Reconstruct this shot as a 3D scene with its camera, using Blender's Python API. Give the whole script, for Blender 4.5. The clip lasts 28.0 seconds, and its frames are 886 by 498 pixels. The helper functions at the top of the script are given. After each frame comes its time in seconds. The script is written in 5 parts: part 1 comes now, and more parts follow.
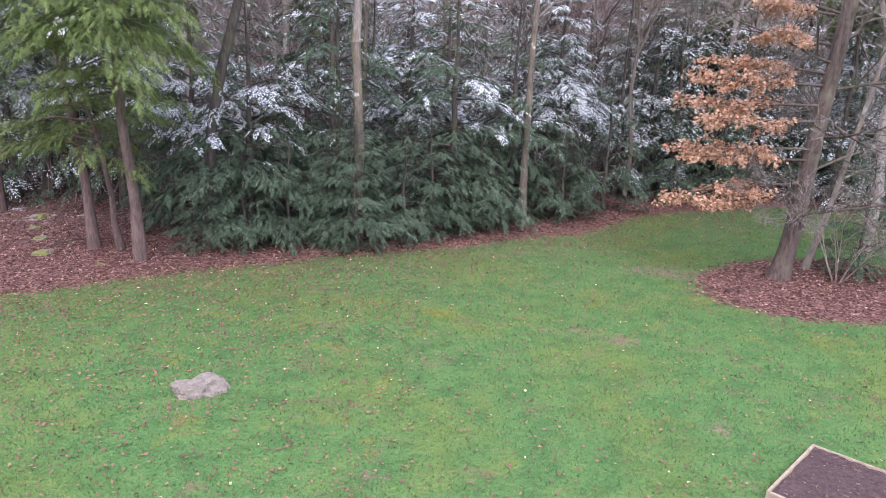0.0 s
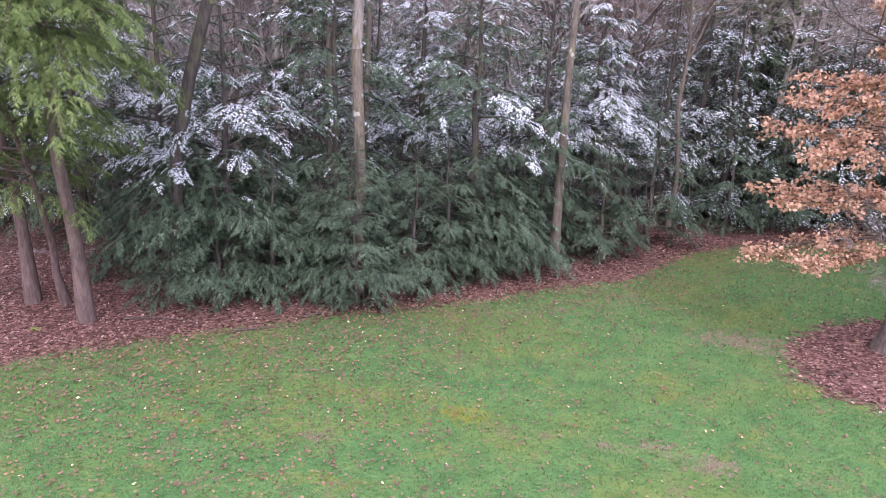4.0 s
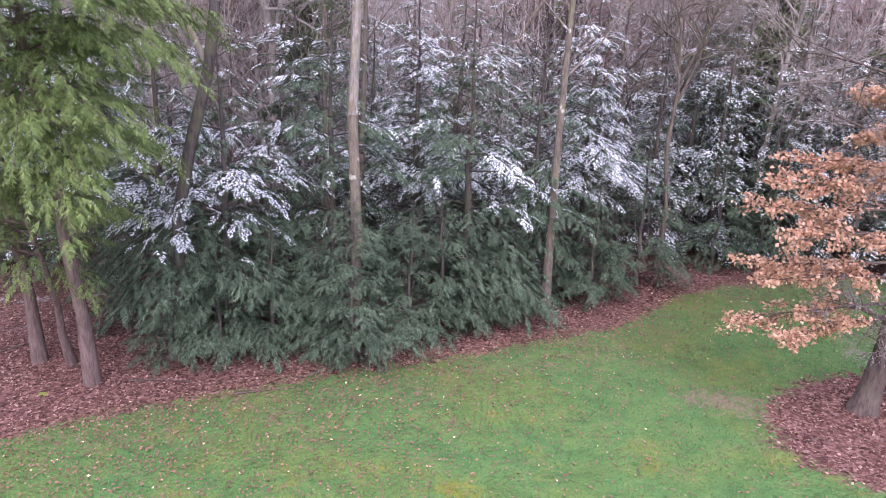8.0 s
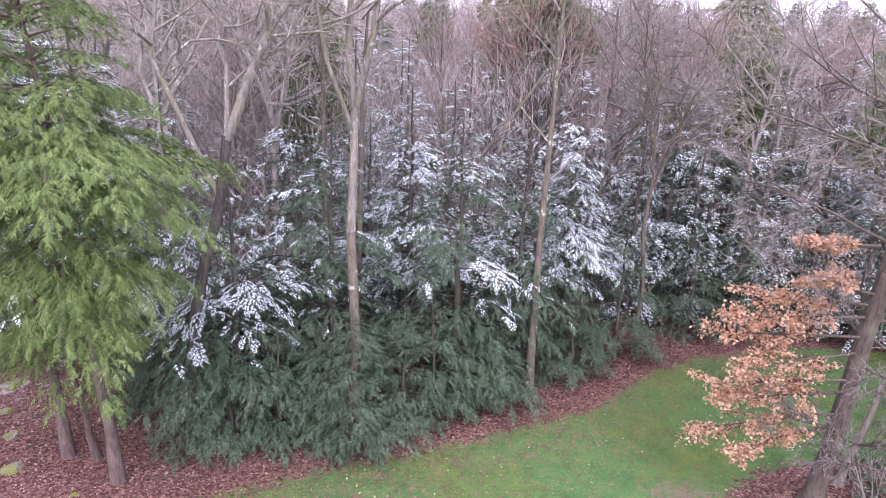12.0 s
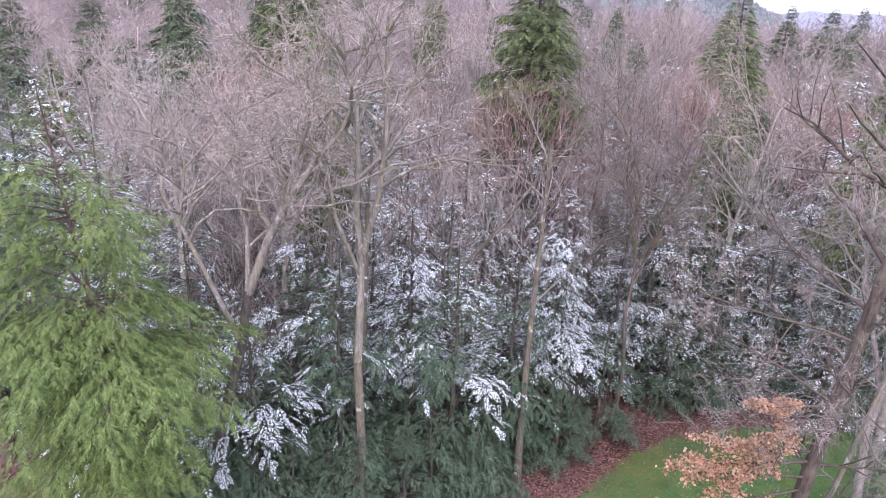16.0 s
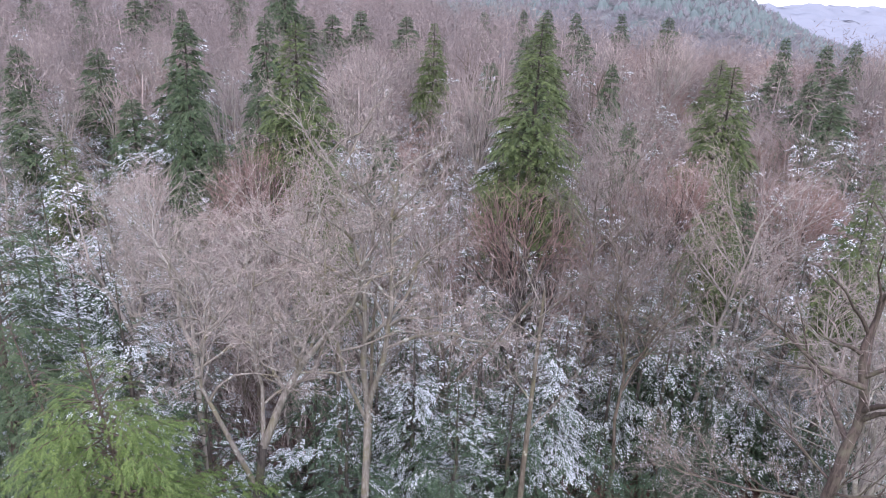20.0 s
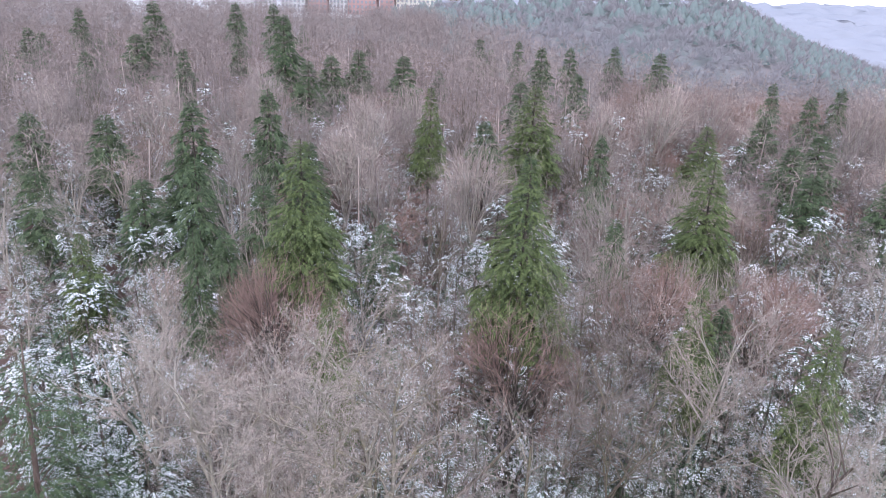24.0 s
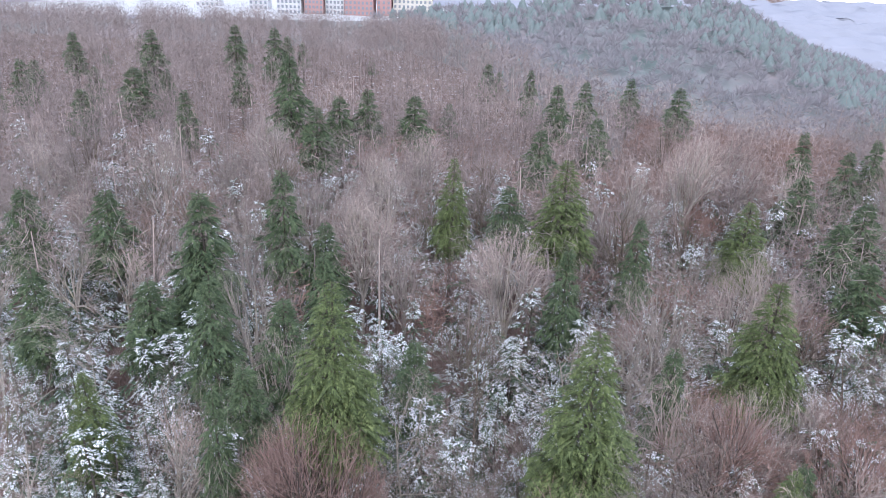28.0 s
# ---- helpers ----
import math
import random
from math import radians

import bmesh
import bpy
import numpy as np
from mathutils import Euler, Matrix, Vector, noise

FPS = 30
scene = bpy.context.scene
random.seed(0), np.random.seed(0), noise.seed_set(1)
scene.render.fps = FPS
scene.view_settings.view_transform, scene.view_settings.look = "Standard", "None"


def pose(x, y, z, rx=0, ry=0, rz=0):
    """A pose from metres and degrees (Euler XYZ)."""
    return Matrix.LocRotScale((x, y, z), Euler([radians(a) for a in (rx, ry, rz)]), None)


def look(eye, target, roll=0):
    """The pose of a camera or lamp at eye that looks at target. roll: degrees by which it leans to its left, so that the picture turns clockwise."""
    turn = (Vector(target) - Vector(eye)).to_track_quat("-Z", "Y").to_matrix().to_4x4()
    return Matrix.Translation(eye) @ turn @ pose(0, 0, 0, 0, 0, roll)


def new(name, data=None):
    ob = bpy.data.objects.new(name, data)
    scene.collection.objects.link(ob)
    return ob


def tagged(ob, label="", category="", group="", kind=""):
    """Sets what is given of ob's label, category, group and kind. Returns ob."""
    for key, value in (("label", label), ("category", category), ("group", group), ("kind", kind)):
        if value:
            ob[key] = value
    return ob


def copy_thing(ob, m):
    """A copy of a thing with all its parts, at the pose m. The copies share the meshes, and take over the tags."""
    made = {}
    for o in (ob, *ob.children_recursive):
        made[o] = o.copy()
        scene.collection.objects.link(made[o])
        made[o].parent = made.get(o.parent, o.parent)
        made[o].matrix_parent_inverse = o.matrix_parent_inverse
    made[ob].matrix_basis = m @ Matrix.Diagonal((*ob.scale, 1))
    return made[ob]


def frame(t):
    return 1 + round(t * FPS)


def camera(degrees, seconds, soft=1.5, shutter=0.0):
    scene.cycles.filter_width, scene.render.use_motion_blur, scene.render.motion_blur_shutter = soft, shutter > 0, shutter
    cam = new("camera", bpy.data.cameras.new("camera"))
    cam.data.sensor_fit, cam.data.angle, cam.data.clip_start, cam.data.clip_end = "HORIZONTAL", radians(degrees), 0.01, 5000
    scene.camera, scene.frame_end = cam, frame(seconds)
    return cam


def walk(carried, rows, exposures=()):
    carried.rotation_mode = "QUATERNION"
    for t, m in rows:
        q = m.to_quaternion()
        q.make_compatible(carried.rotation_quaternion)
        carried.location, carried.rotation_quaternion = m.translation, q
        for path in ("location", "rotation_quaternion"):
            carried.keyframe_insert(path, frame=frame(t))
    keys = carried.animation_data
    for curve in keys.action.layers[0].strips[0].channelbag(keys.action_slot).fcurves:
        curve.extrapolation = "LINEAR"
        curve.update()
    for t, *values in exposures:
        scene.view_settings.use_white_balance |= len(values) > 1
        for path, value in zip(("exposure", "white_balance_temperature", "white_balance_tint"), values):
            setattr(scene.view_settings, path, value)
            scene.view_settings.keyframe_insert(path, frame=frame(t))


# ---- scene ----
cam = camera(64.16, 28.0, soft=0.8)
PATH = [
    (0, -0.000, -0.470, 5.462, 3.664, -14.594, 2.125),
    (0.5, -0.119, 0.317, 5.518, 3.614, -14.719, 2.158),
    (1, -0.262, 1.383, 5.608, 3.716, -14.889, 2.224),
    (1.5, -0.432, 2.383, 5.699, 3.731, -15.051, 2.261),
    (2, -0.580, 3.305, 5.782, 3.778, -15.165, 2.311),
    (2.5, -0.631, 3.777, 5.767, 3.845, -15.147, 2.307),
    (4.5, -0.721, 3.651, 6.015, 3.954, -15.144, 2.348),
    (5, -0.722, 3.644, 6.175, 3.877, -15.214, 2.358),
    (5.5, -0.722, 3.670, 6.395, 3.885, -15.379, 2.351),
    (6, -0.740, 3.681, 6.579, 3.900, -15.443, 2.296),
    (6.5, -0.760, 3.721, 6.824, 3.864, -15.685, 2.329),
    (7, -0.785, 3.716, 7.040, 3.703, -15.791, 2.308),
    (7.5, -0.760, 3.665, 7.337, 3.581, -15.861, 2.236),
    (8, -0.756, 3.607, 7.721, 3.467, -16.059, 2.267),
    (8.5, -0.776, 3.534, 8.160, 3.334, -16.258, 2.347),
    (9, -0.758, 3.460, 8.599, 3.318, -16.443, 2.298),
    (9.5, -0.773, 3.342, 9.028, 3.068, -16.561, 2.224),
    (10, -0.753, 3.206, 9.420, 2.993, -16.566, 2.177),
    (10.5, -0.699, 3.060, 9.873, 3.055, -16.693, 2.218),
    (11, -0.711, 2.968, 10.302, 3.008, -16.769, 2.262),
    (11.5, -0.703, 2.912, 10.781, 3.072, -16.950, 2.189),
    (12, -0.657, 2.800, 11.153, 3.158, -16.863, 2.098),
    (12.5, -0.697, 2.719, 11.620, 3.020, -17.001, 2.199),
    (14.5, -0.974, 2.642, 14.086, 2.609, -18.693, 2.481),
    (15, -0.853, 2.537, 14.945, 2.872, -19.254, 2.466),
    (15.5, -0.871, 2.299, 15.816, 2.759, -19.731, 2.508),
    (16, -0.846, 2.270, 16.489, 2.731, -19.884, 2.469),
    (16.5, -0.834, 2.223, 17.100, 2.701, -19.974, 2.167),
    (17, -0.833, 2.154, 17.766, 2.679, -20.051, 2.110),
    (17.5, -0.867, 2.174, 18.376, 2.723, -20.177, 2.038),
    (18, -0.971, 2.254, 19.058, 2.698, -20.303, 2.058),
    (18.5, -1.069, 2.349, 19.691, 2.640, -20.450, 2.175),
    (19, -1.061, 2.337, 20.442, 2.627, -20.519, 2.084),
    (19.5, -1.077, 2.358, 21.047, 2.598, -20.610, 2.253),
    (20, -1.115, 2.483, 21.690, 2.573, -20.756, 2.400),
    (20.5, -1.201, 2.620, 22.266, 2.549, -20.806, 2.459),
    (21, -1.243, 2.622, 22.897, 2.504, -20.690, 2.570),
    (21.5, -1.281, 2.531, 23.793, 2.500, -20.868, 2.474),
    (23.5, -1.209, 2.132, 27.391, 2.259, -21.134, 2.326),
    (24, -1.328, 2.363, 28.342, 2.308, -21.255, 2.340),
    (24.5, -1.567, 2.795, 29.148, 2.220, -21.416, 2.292),
    (25, -1.974, 3.722, 29.845, 2.046, -21.605, 2.394),
    (25.5, -2.412, 4.826, 30.540, 2.090, -21.826, 2.476),
    (26, -2.925, 6.283, 31.215, 2.002, -21.958, 2.437),
    (26.5, -3.504, 7.671, 31.830, 1.778, -21.978, 2.546),
    (27, -4.014, 8.863, 32.576, 1.857, -21.827, 2.425),
    (27.5, -4.372, 9.218, 33.340, 1.837, -21.858, 2.378),
    (28, -4.617, 9.152, 34.262, 1.845, -21.877, 2.269),
]


def flown(x, y, z, yaw, pitch, roll):
    a, b = radians(yaw), radians(pitch)
    way = Vector((-math.sin(a) * math.cos(b), math.cos(a) * math.cos(b), math.sin(b)))
    return look((x, y, z), Vector((x, y, z)) + way, roll)


walk(cam, [(t, flown(*p)) for t, *p in PATH], [(0.0, 1.3, 6120, 20), (6.0, 1.4, 6100, 29), (12.0, 1.48, 6050, 27), (16.0, 1.22, 6030, 22), (20.0, 0.94, 6050, 15), (28.0, 0.93, 6000, 8)])

# ---------------------------------------------------------------- world and sun
world = bpy.data.worlds.new("world")
scene.world = world
world.use_nodes = True
wn, wl = world.node_tree.nodes, world.node_tree.links
sky = wn.new("ShaderNodeTexSky")
sky.sky_type, sky.sun_disc = "NISHITA", False
sky.sun_elevation, sky.sun_rotation = radians(42), radians(200)
sky.air_density, sky.dust_density = 1.0, 6.0
cloud = wn.new("ShaderNodeMix")
cloud.data_type = "RGBA"
cloud.inputs[0].default_value = 0.75
cloud.inputs[7].default_value = (7.6, 7.8, 8.9, 1)
wl.new(sky.outputs[0], cloud.inputs[6])
wl.new(cloud.outputs[2], wn["Background"].inputs[0])
wn["Background"].inputs[1].default_value = 0.14
sun = new("sun", bpy.data.lights.new("sun", "SUN"))
sun.data.energy, sun.data.angle, sun.data.color = 1.0, radians(30), (1.0, 0.98, 0.95)
sun.matrix_world = look((10, -25, 30), (0, 0, 0))


# ---------------------------------------------------------------- materials
def ramp(nodes, stops):
    r = nodes.new("ShaderNodeValToRGB")
    el = r.color_ramp.elements
    el[0].position, el[0].color = stops[0][0], (*stops[0][1], 1)
    el[1].position, el[1].color = stops[-1][0], (*stops[-1][1], 1)
    for p, c in stops[1:-1]:
        e = el.new(p)
        e.color = (*c, 1)
    return r


class Mat:
    """A node material: grain and stain noise, one colour ramp, a bump."""

    def __init__(self, name, rough=0.8, spec=0.3):
        self.m = bpy.data.materials.new(name)
        self.m.use_nodes = True
        self.n, self.l = self.m.node_tree.nodes, self.m.node_tree.links
        self.b = self.n["Principled BSDF"]
        self.b.inputs["Roughness"].default_value = rough
        self.b.inputs["Specular IOR Level"].default_value = spec
        self.pos = self.n.new("ShaderNodeNewGeometry").outputs["Position"]

    def noise(self, scale, detail=4.0, rough=0.6, vec=None, stretch=None):
        v = vec or self.pos
        if stretch:
            mp = self.n.new("ShaderNodeMapping")
            mp.inputs["Scale"].default_value = stretch
            self.l.new(v, mp.inputs[0])
            v = mp.outputs[0]
        t = self.n.new("ShaderNodeTexNoise")
        t.inputs["Scale"].default_value, t.inputs["Detail"].default_value, t.inputs["Roughness"].default_value = scale, detail, rough
        self.l.new(v, t.inputs["Vector"])
        return t.outputs["Fac"]

    def ramp(self, fac, stops):
        r = ramp(self.n, stops)
        self.l.new(fac, r.inputs[0])
        return r.outputs[0]

    def mix(self, fac, a, b, mode="MIX"):
        x = self.n.new("ShaderNodeMix")
        x.data_type, x.blend_type = "RGBA", mode
        for s, v in ((0, fac), (6, a), (7, b)):
            if isinstance(v, (int, float)):
                x.inputs[s].default_value = v
            elif isinstance(v, tuple):
                x.inputs[s].default_value = (*v, 1)
            else:
                self.l.new(v, x.inputs[s])
        return x.outputs[2]

    def math(self, op, a, b=0.0, c=None):
        x = self.n.new("ShaderNodeMath")
        x.operation = op
        for s, v in enumerate((a, b) if c is None else (a, b, c)):
            if isinstance(v, (int, float)):
                x.inputs[s].default_value = v
            else:
                self.l.new(v, x.inputs[s])
        return x.outputs[0]

    def island(self):
        return self.n.new("ShaderNodeNewGeometry").outputs["Random Per Island"]

    def chance(self):
        return self.n.new("ShaderNodeObjectInfo").outputs["Random"]

    def value(self, name):
        a = self.n.new("ShaderNodeAttribute")
        a.attribute_name = name
        return a.outputs["Fac"]

    def done(self, colour, height=None, depth=0.02, strength=0.6, sheer=0.0):
        if isinstance(colour, tuple):
            self.b.inputs["Base Color"].default_value = (*colour, 1)
        else:
            self.l.new(colour, self.b.inputs["Base Color"])
        if height is not None:
            bp = self.n.new("ShaderNodeBump")
            bp.inputs["Distance"].default_value, bp.inputs["Strength"].default_value = depth, strength
            self.l.new(height, bp.inputs["Height"])
            self.l.new(bp.outputs[0], self.b.inputs["Normal"])
        if sheer:
            tr = self.n.new("ShaderNodeBsdfTranslucent")
            if isinstance(colour, tuple):
                tr.inputs[0].default_value = (*colour, 1)
            else:
                self.l.new(colour, tr.inputs[0])
            mx = self.n.new("ShaderNodeMixShader")
            mx.inputs[0].default_value = sheer
            self.l.new(self.b.outputs[0], mx.inputs[1])
            self.l.new(tr.outputs[0], mx.inputs[2])
            self.l.new(mx.outputs[0], self.n["Material Output"].inputs[0])
        return self.m


def ground_material():
    k = Mat("ground", 0.95, 0.1)
    fine, mid, big = k.noise(45, 4, 0.7), k.noise(1.6, 6, 0.7), k.noise(0.3, 4)
    grass = k.ramp(mid, [(0.28, (0.061, 0.130, 0.049)), (0.5, (0.092, 0.187, 0.066)), (0.72, (0.138, 0.213, 0.075))])
    grass = k.mix(k.ramp(big, [(0.36, (0.5, 0.5, 0.5)), (0.52, (0, 0, 0))]), grass, k.ramp(mid, [(0.3, (0.115, 0.160, 0.041)), (0.7, (0.189, 0.209, 0.057))]))
    grass = k.mix(k.ramp(k.noise(0.9, 5, 0.7), [(0.57, (0, 0, 0)), (0.72, (0.75, 0.75, 0.75))]), grass, (0.213, 0.205, 0.053))
    bare = k.ramp(k.noise(1.1, 7, 0.75), [(0.56, (0, 0, 0)), (0.68, (0.7, 0.7, 0.7))])
    grass = k.mix(bare, grass, (0.180, 0.135, 0.094))
    ragged = k.math("MULTIPLY", k.math("SUBTRACT", k.noise(5, 6, 0.8), 0.5), 2.2)
    moss = k.ramp(k.math("ADD", k.value("moss"), ragged), [(0.45, (0, 0, 0)), (0.8, (0.8, 0.8, 0.8))])
    grass = k.mix(moss, grass, (0.213, 0.197, 0.033))
    worn = k.ramp(k.math("ADD", k.value("worn"), ragged), [(0.45, (0, 0, 0)), (0.75, (0.85, 0.85, 0.85))])
    grass = k.mix(worn, grass, k.ramp(fine, [(0.3, (0.141, 0.097, 0.075)), (0.7, (0.299, 0.220, 0.176))]))
    grass = k.mix(0.7, grass, k.ramp(fine, [(0.25, (0.35, 0.4, 0.35)), (0.75, (1.4, 1.35, 1.3))]), "MULTIPLY")
    vor = k.n.new("ShaderNodeTexVoronoi")
    vor.inputs["Scale"].default_value = 14.0
    k.l.new(k.pos, vor.inputs["Vector"])
    cell = k.n.new("ShaderNodeSeparateColor")
    k.l.new(vor.outputs["Color"], cell.inputs[0])
    leaf = k.ramp(cell.outputs[0], [(0.0, (0.062, 0.033, 0.031)), (0.45, (0.132, 0.068, 0.062)), (0.8, (0.198, 0.110, 0.099)), (1.0, (0.264, 0.167, 0.150))])
    leaf = k.mix(0.6, leaf, k.ramp(big, [(0.3, (0.7, 0.66, 0.64)), (0.7, (1.25, 1.2, 1.15))]), "MULTIPLY")
    snow = k.ramp(k.noise(0.7, 6, 0.75), [(0.56, (0, 0, 0)), (0.62, (0.8, 0.8, 0.8))])
    floor = k.mix(snow, k.mix(0.55, leaf, (0.10, 0.085, 0.078)), (0.62, 0.64, 0.70))
    leaf = k.mix(k.value("deep"), leaf, floor)
    edge = k.math("ADD", k.value("litter"), k.math("MULTIPLY", k.math("SUBTRACT", k.noise(3.5, 6, 0.75), 0.5), 1.1))
    mask = k.ramp(edge, [(0.44, (0, 0, 0)), (0.56, (1, 1, 1))])
    col = k.mix(mask, grass, leaf)
    return k.done(col, k.math("ADD", k.noise(38, 3), vor.outputs["Distance"]), 0.04, 0.7)


def leaf_material(name, stops, rough=0.7, sheer=0.25, fade=0.35):
    k = Mat(name, rough, 0.25)
    c = k.ramp(k.island(), stops)
    c = k.mix(fade, c, k.ramp(k.noise(0.9, 3), [(0.3, (0.6, 0.65, 0.6)), (0.7, (1.4, 1.35, 1.3))]), "MULTIPLY")
    return k.done(c, None, sheer=sheer)


def bark_material(name, dark, light, moss=None, scale=14, spots=None):
    k = Mat(name, 0.9, 0.15)
    ridge = k.noise(scale, 5, 0.7, stretch=(1, 1, 0.18))
    c = k.ramp(ridge, [(0.32, dark), (0.68, light)])
    c = k.mix(0.5, c, k.ramp(k.noise(1.1, 4), [(0.3, (0.7, 0.7, 0.7)), (0.7, (1.25, 1.22, 1.2))]), "MULTIPLY")
    if moss:
        c = k.mix(k.ramp(k.noise(1.7, 4), [(0.5, (0, 0, 0)), (0.68, (0.75, 0.75, 0.75))]), c, moss)
    if spots:
        c = k.mix(k.ramp(k.noise(3.2, 3), [(0.62, (0, 0, 0)), (0.66, (0.85, 0.85, 0.85))]), c, spots)
    return k.done(c, ridge, 0.03, 0.8)


def twig_material(name, a, b, wide=0.5):
    k = Mat(name, 0.9, 0.1)
    c = k.ramp(k.island(), [(0.0, a), (1.0, b)])
    c = k.mix(wide, c, k.ramp(k.chance(), [(0.0, (0.75, 0.75, 0.8)), (0.5, (1.0, 0.95, 0.95)), (1.0, (1.3, 1.05, 1.0))]), "MULTIPLY")
    return k.done(c)


M_GROUND = ground_material()
M_GRASS = leaf_material("grass", [(0.0, (0.066, 0.133, 0.052)), (0.5, (0.098, 0.195, 0.071)), (0.85, (0.139, 0.223, 0.082)), (0.95, (0.205, 0.221, 0.082)), (1.0, (0.246, 0.197, 0.123))], 0.6, 0.3)
M_LITTER = leaf_material("fallen_leaves", [(0.0, (0.070, 0.037, 0.035)), (0.4, (0.158, 0.079, 0.072)), (0.75, (0.238, 0.132, 0.116)), (1.0, (0.387, 0.264, 0.229))], 0.75, 0.1)
M_LAWNLEAF = leaf_material("lawn_leaves", [(0.0, (0.132, 0.075, 0.057)), (0.85, (0.255, 0.150, 0.114)), (0.975, (0.282, 0.185, 0.114)), (1.0, (0.581, 0.510, 0.317))], 0.7, 0.1)
M_DARKFIR = leaf_material("dark_needles", [(0.0, (0.031, 0.053, 0.036)), (0.5, (0.076, 0.115, 0.077)), (0.85, (0.125, 0.175, 0.117)), (1.0, (0.198, 0.258, 0.176))], fade=0.6)
M_GREENFIR = leaf_material("bright_needles", [(0.0, (0.075, 0.115, 0.042)), (0.55, (0.145, 0.20, 0.066)), (1.0, (0.235, 0.30, 0.105))])
M_MIDFIR = leaf_material("mid_needles", [(0.0, (0.048, 0.074, 0.046)), (0.6, (0.086, 0.12, 0.068)), (1.0, (0.145, 0.185, 0.105))], fade=0.5)
M_SNOW = leaf_material("snow", [(0.0, (0.66, 0.69, 0.79)), (1.0, (0.84, 0.86, 0.93))], 0.6, 0.2, 0.1)
M_BEECH = leaf_material("copper_leaves", [(0.0, (0.378, 0.207, 0.140)), (0.5, (0.522, 0.310, 0.216)), (1.0, (0.648, 0.441, 0.324))], 0.65, 0.3)
M_TRUNK = bark_material("reddish_bark", (0.085, 0.06, 0.056), (0.20, 0.147, 0.138))
M_LICHEN = bark_material("lichened_bark", (0.08, 0.066, 0.056), (0.20, 0.167, 0.143), (0.175, 0.16, 0.10), spots=(0.42, 0.40, 0.35))
M_BROWNBARK = bark_material("brown_bark", (0.075, 0.058, 0.05), (0.20, 0.165, 0.145), (0.15, 0.14, 0.08))
M_DARKBARK = bark_material("dark_bark", (0.045, 0.037, 0.036), (0.13, 0.11, 0.105), (0.12, 0.12, 0.07))
M_GREYBARK = bark_material("grey_bark", (0.12, 0.10, 0.09), (0.32, 0.285, 0.265), (0.19, 0.165, 0.10), spots=(0.42, 0.41, 0.38))
M_OAKBARK = bark_material("furrowed_bark", (0.05, 0.039, 0.036), (0.148, 0.114, 0.104), (0.16, 0.15, 0.11))
M_TWIG = twig_material("twigs", (0.145, 0.127, 0.124), (0.31, 0.278, 0.27))
M_PALETWIG = twig_material("pale_twigs", (0.23, 0.195, 0.19), (0.50, 0.43, 0.41), 0.3)
M_REDTWIG = twig_material("red_twigs", (0.17, 0.117, 0.108), (0.31, 0.215, 0.197), 0.25)
# Twigs for the far wood, slightly paler so the colour stands in for haze.
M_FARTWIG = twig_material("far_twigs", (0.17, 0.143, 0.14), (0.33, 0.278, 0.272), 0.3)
M_TALLFIR = leaf_material("conifer_needles", [(0.0, (0.06, 0.08, 0.04)), (0.55, (0.112, 0.144, 0.062)), (1.0, (0.185, 0.226, 0.098))], fade=0.5)
M_BRUSH = twig_material("brushwood", (0.11, 0.083, 0.08), (0.25, 0.20, 0.195), 0.2)
M_LIMB = bark_material("limb_bark", (0.20, 0.175, 0.165), (0.42, 0.38, 0.355), (0.19, 0.17, 0.12), spots=(0.42, 0.40, 0.38))


# ---------------------------------------------------------------- mesh helpers
def mesh(name, v, tris, material):
    v, tris = np.asarray(v, np.float32).reshape(-1, 3), np.asarray(tris, np.int32).reshape(-1, 3)
    me = bpy.data.meshes.new(name)
    me.vertices.add(len(v))
    me.vertices.foreach_set("co", v.ravel())
    me.loops.add(tris.size)
    me.loops.foreach_set("vertex_index", tris.ravel())
    me.polygons.add(len(tris))
    me.polygons.foreach_set("loop_start", np.arange(0, tris.size, 3, dtype=np.int32))
    me.update(calc_edges=True)
    me.materials.append(material)
    return me


def put(name, me, parent=None, label="", smooth=False):
    ob = new(name, me)
    if parent:
        ob.parent = parent
    if label:
        ob["label"] = label
    if smooth:
        me.polygons.foreach_set("use_smooth", np.ones(len(me.polygons), bool))
    return ob


def part(name, bm, material, parent, label=""):
    me = bpy.data.meshes.new(name)
    bm.to_mesh(me)
    bm.free()
    me.materials.append(material)
    return put(name, me, parent, label)


def thing(name, at, label, category, group=""):
    e = new(name)
    e.empty_display_size = 0.2
    e.location = at
    return tagged(e, label, category, group)


def tubes(p0, p1, r0, r1, sides):
    """Tapered prisms along segments."""
    p0, p1 = np.asarray(p0, float).reshape(-1, 3), np.asarray(p1, float).reshape(-1, 3)
    r0, r1 = np.asarray(r0, float), np.asarray(r1, float)
    d = p1 - p0
    d /= np.linalg.norm(d, axis=1, keepdims=True) + 1e-9
    ref = np.where(np.abs(d[:, 2:3]) > 0.9, [[1.0, 0, 0]], [[0, 0, 1.0]])
    u = np.cross(d, ref)
    u /= np.linalg.norm(u, axis=1, keepdims=True) + 1e-9
    w = np.cross(d, u)
    a = np.arange(sides) * 2 * np.pi / sides
    ring = np.cos(a)[None, :, None] * u[:, None] + np.sin(a)[None, :, None] * w[:, None]
    v = np.concatenate([p0[:, None] + ring * r0[:, None, None], p1[:, None] + ring * r1[:, None, None]], 1)
    i = np.arange(sides)
    j = (i + 1) % sides
    t = np.concatenate([np.stack([i, j, i + sides], 1), np.stack([j, j + sides, i + sides], 1)])
    return v.reshape(-1, 3), (t[None] + (np.arange(len(p0)) * 2 * sides)[:, None, None]).reshape(-1, 3)


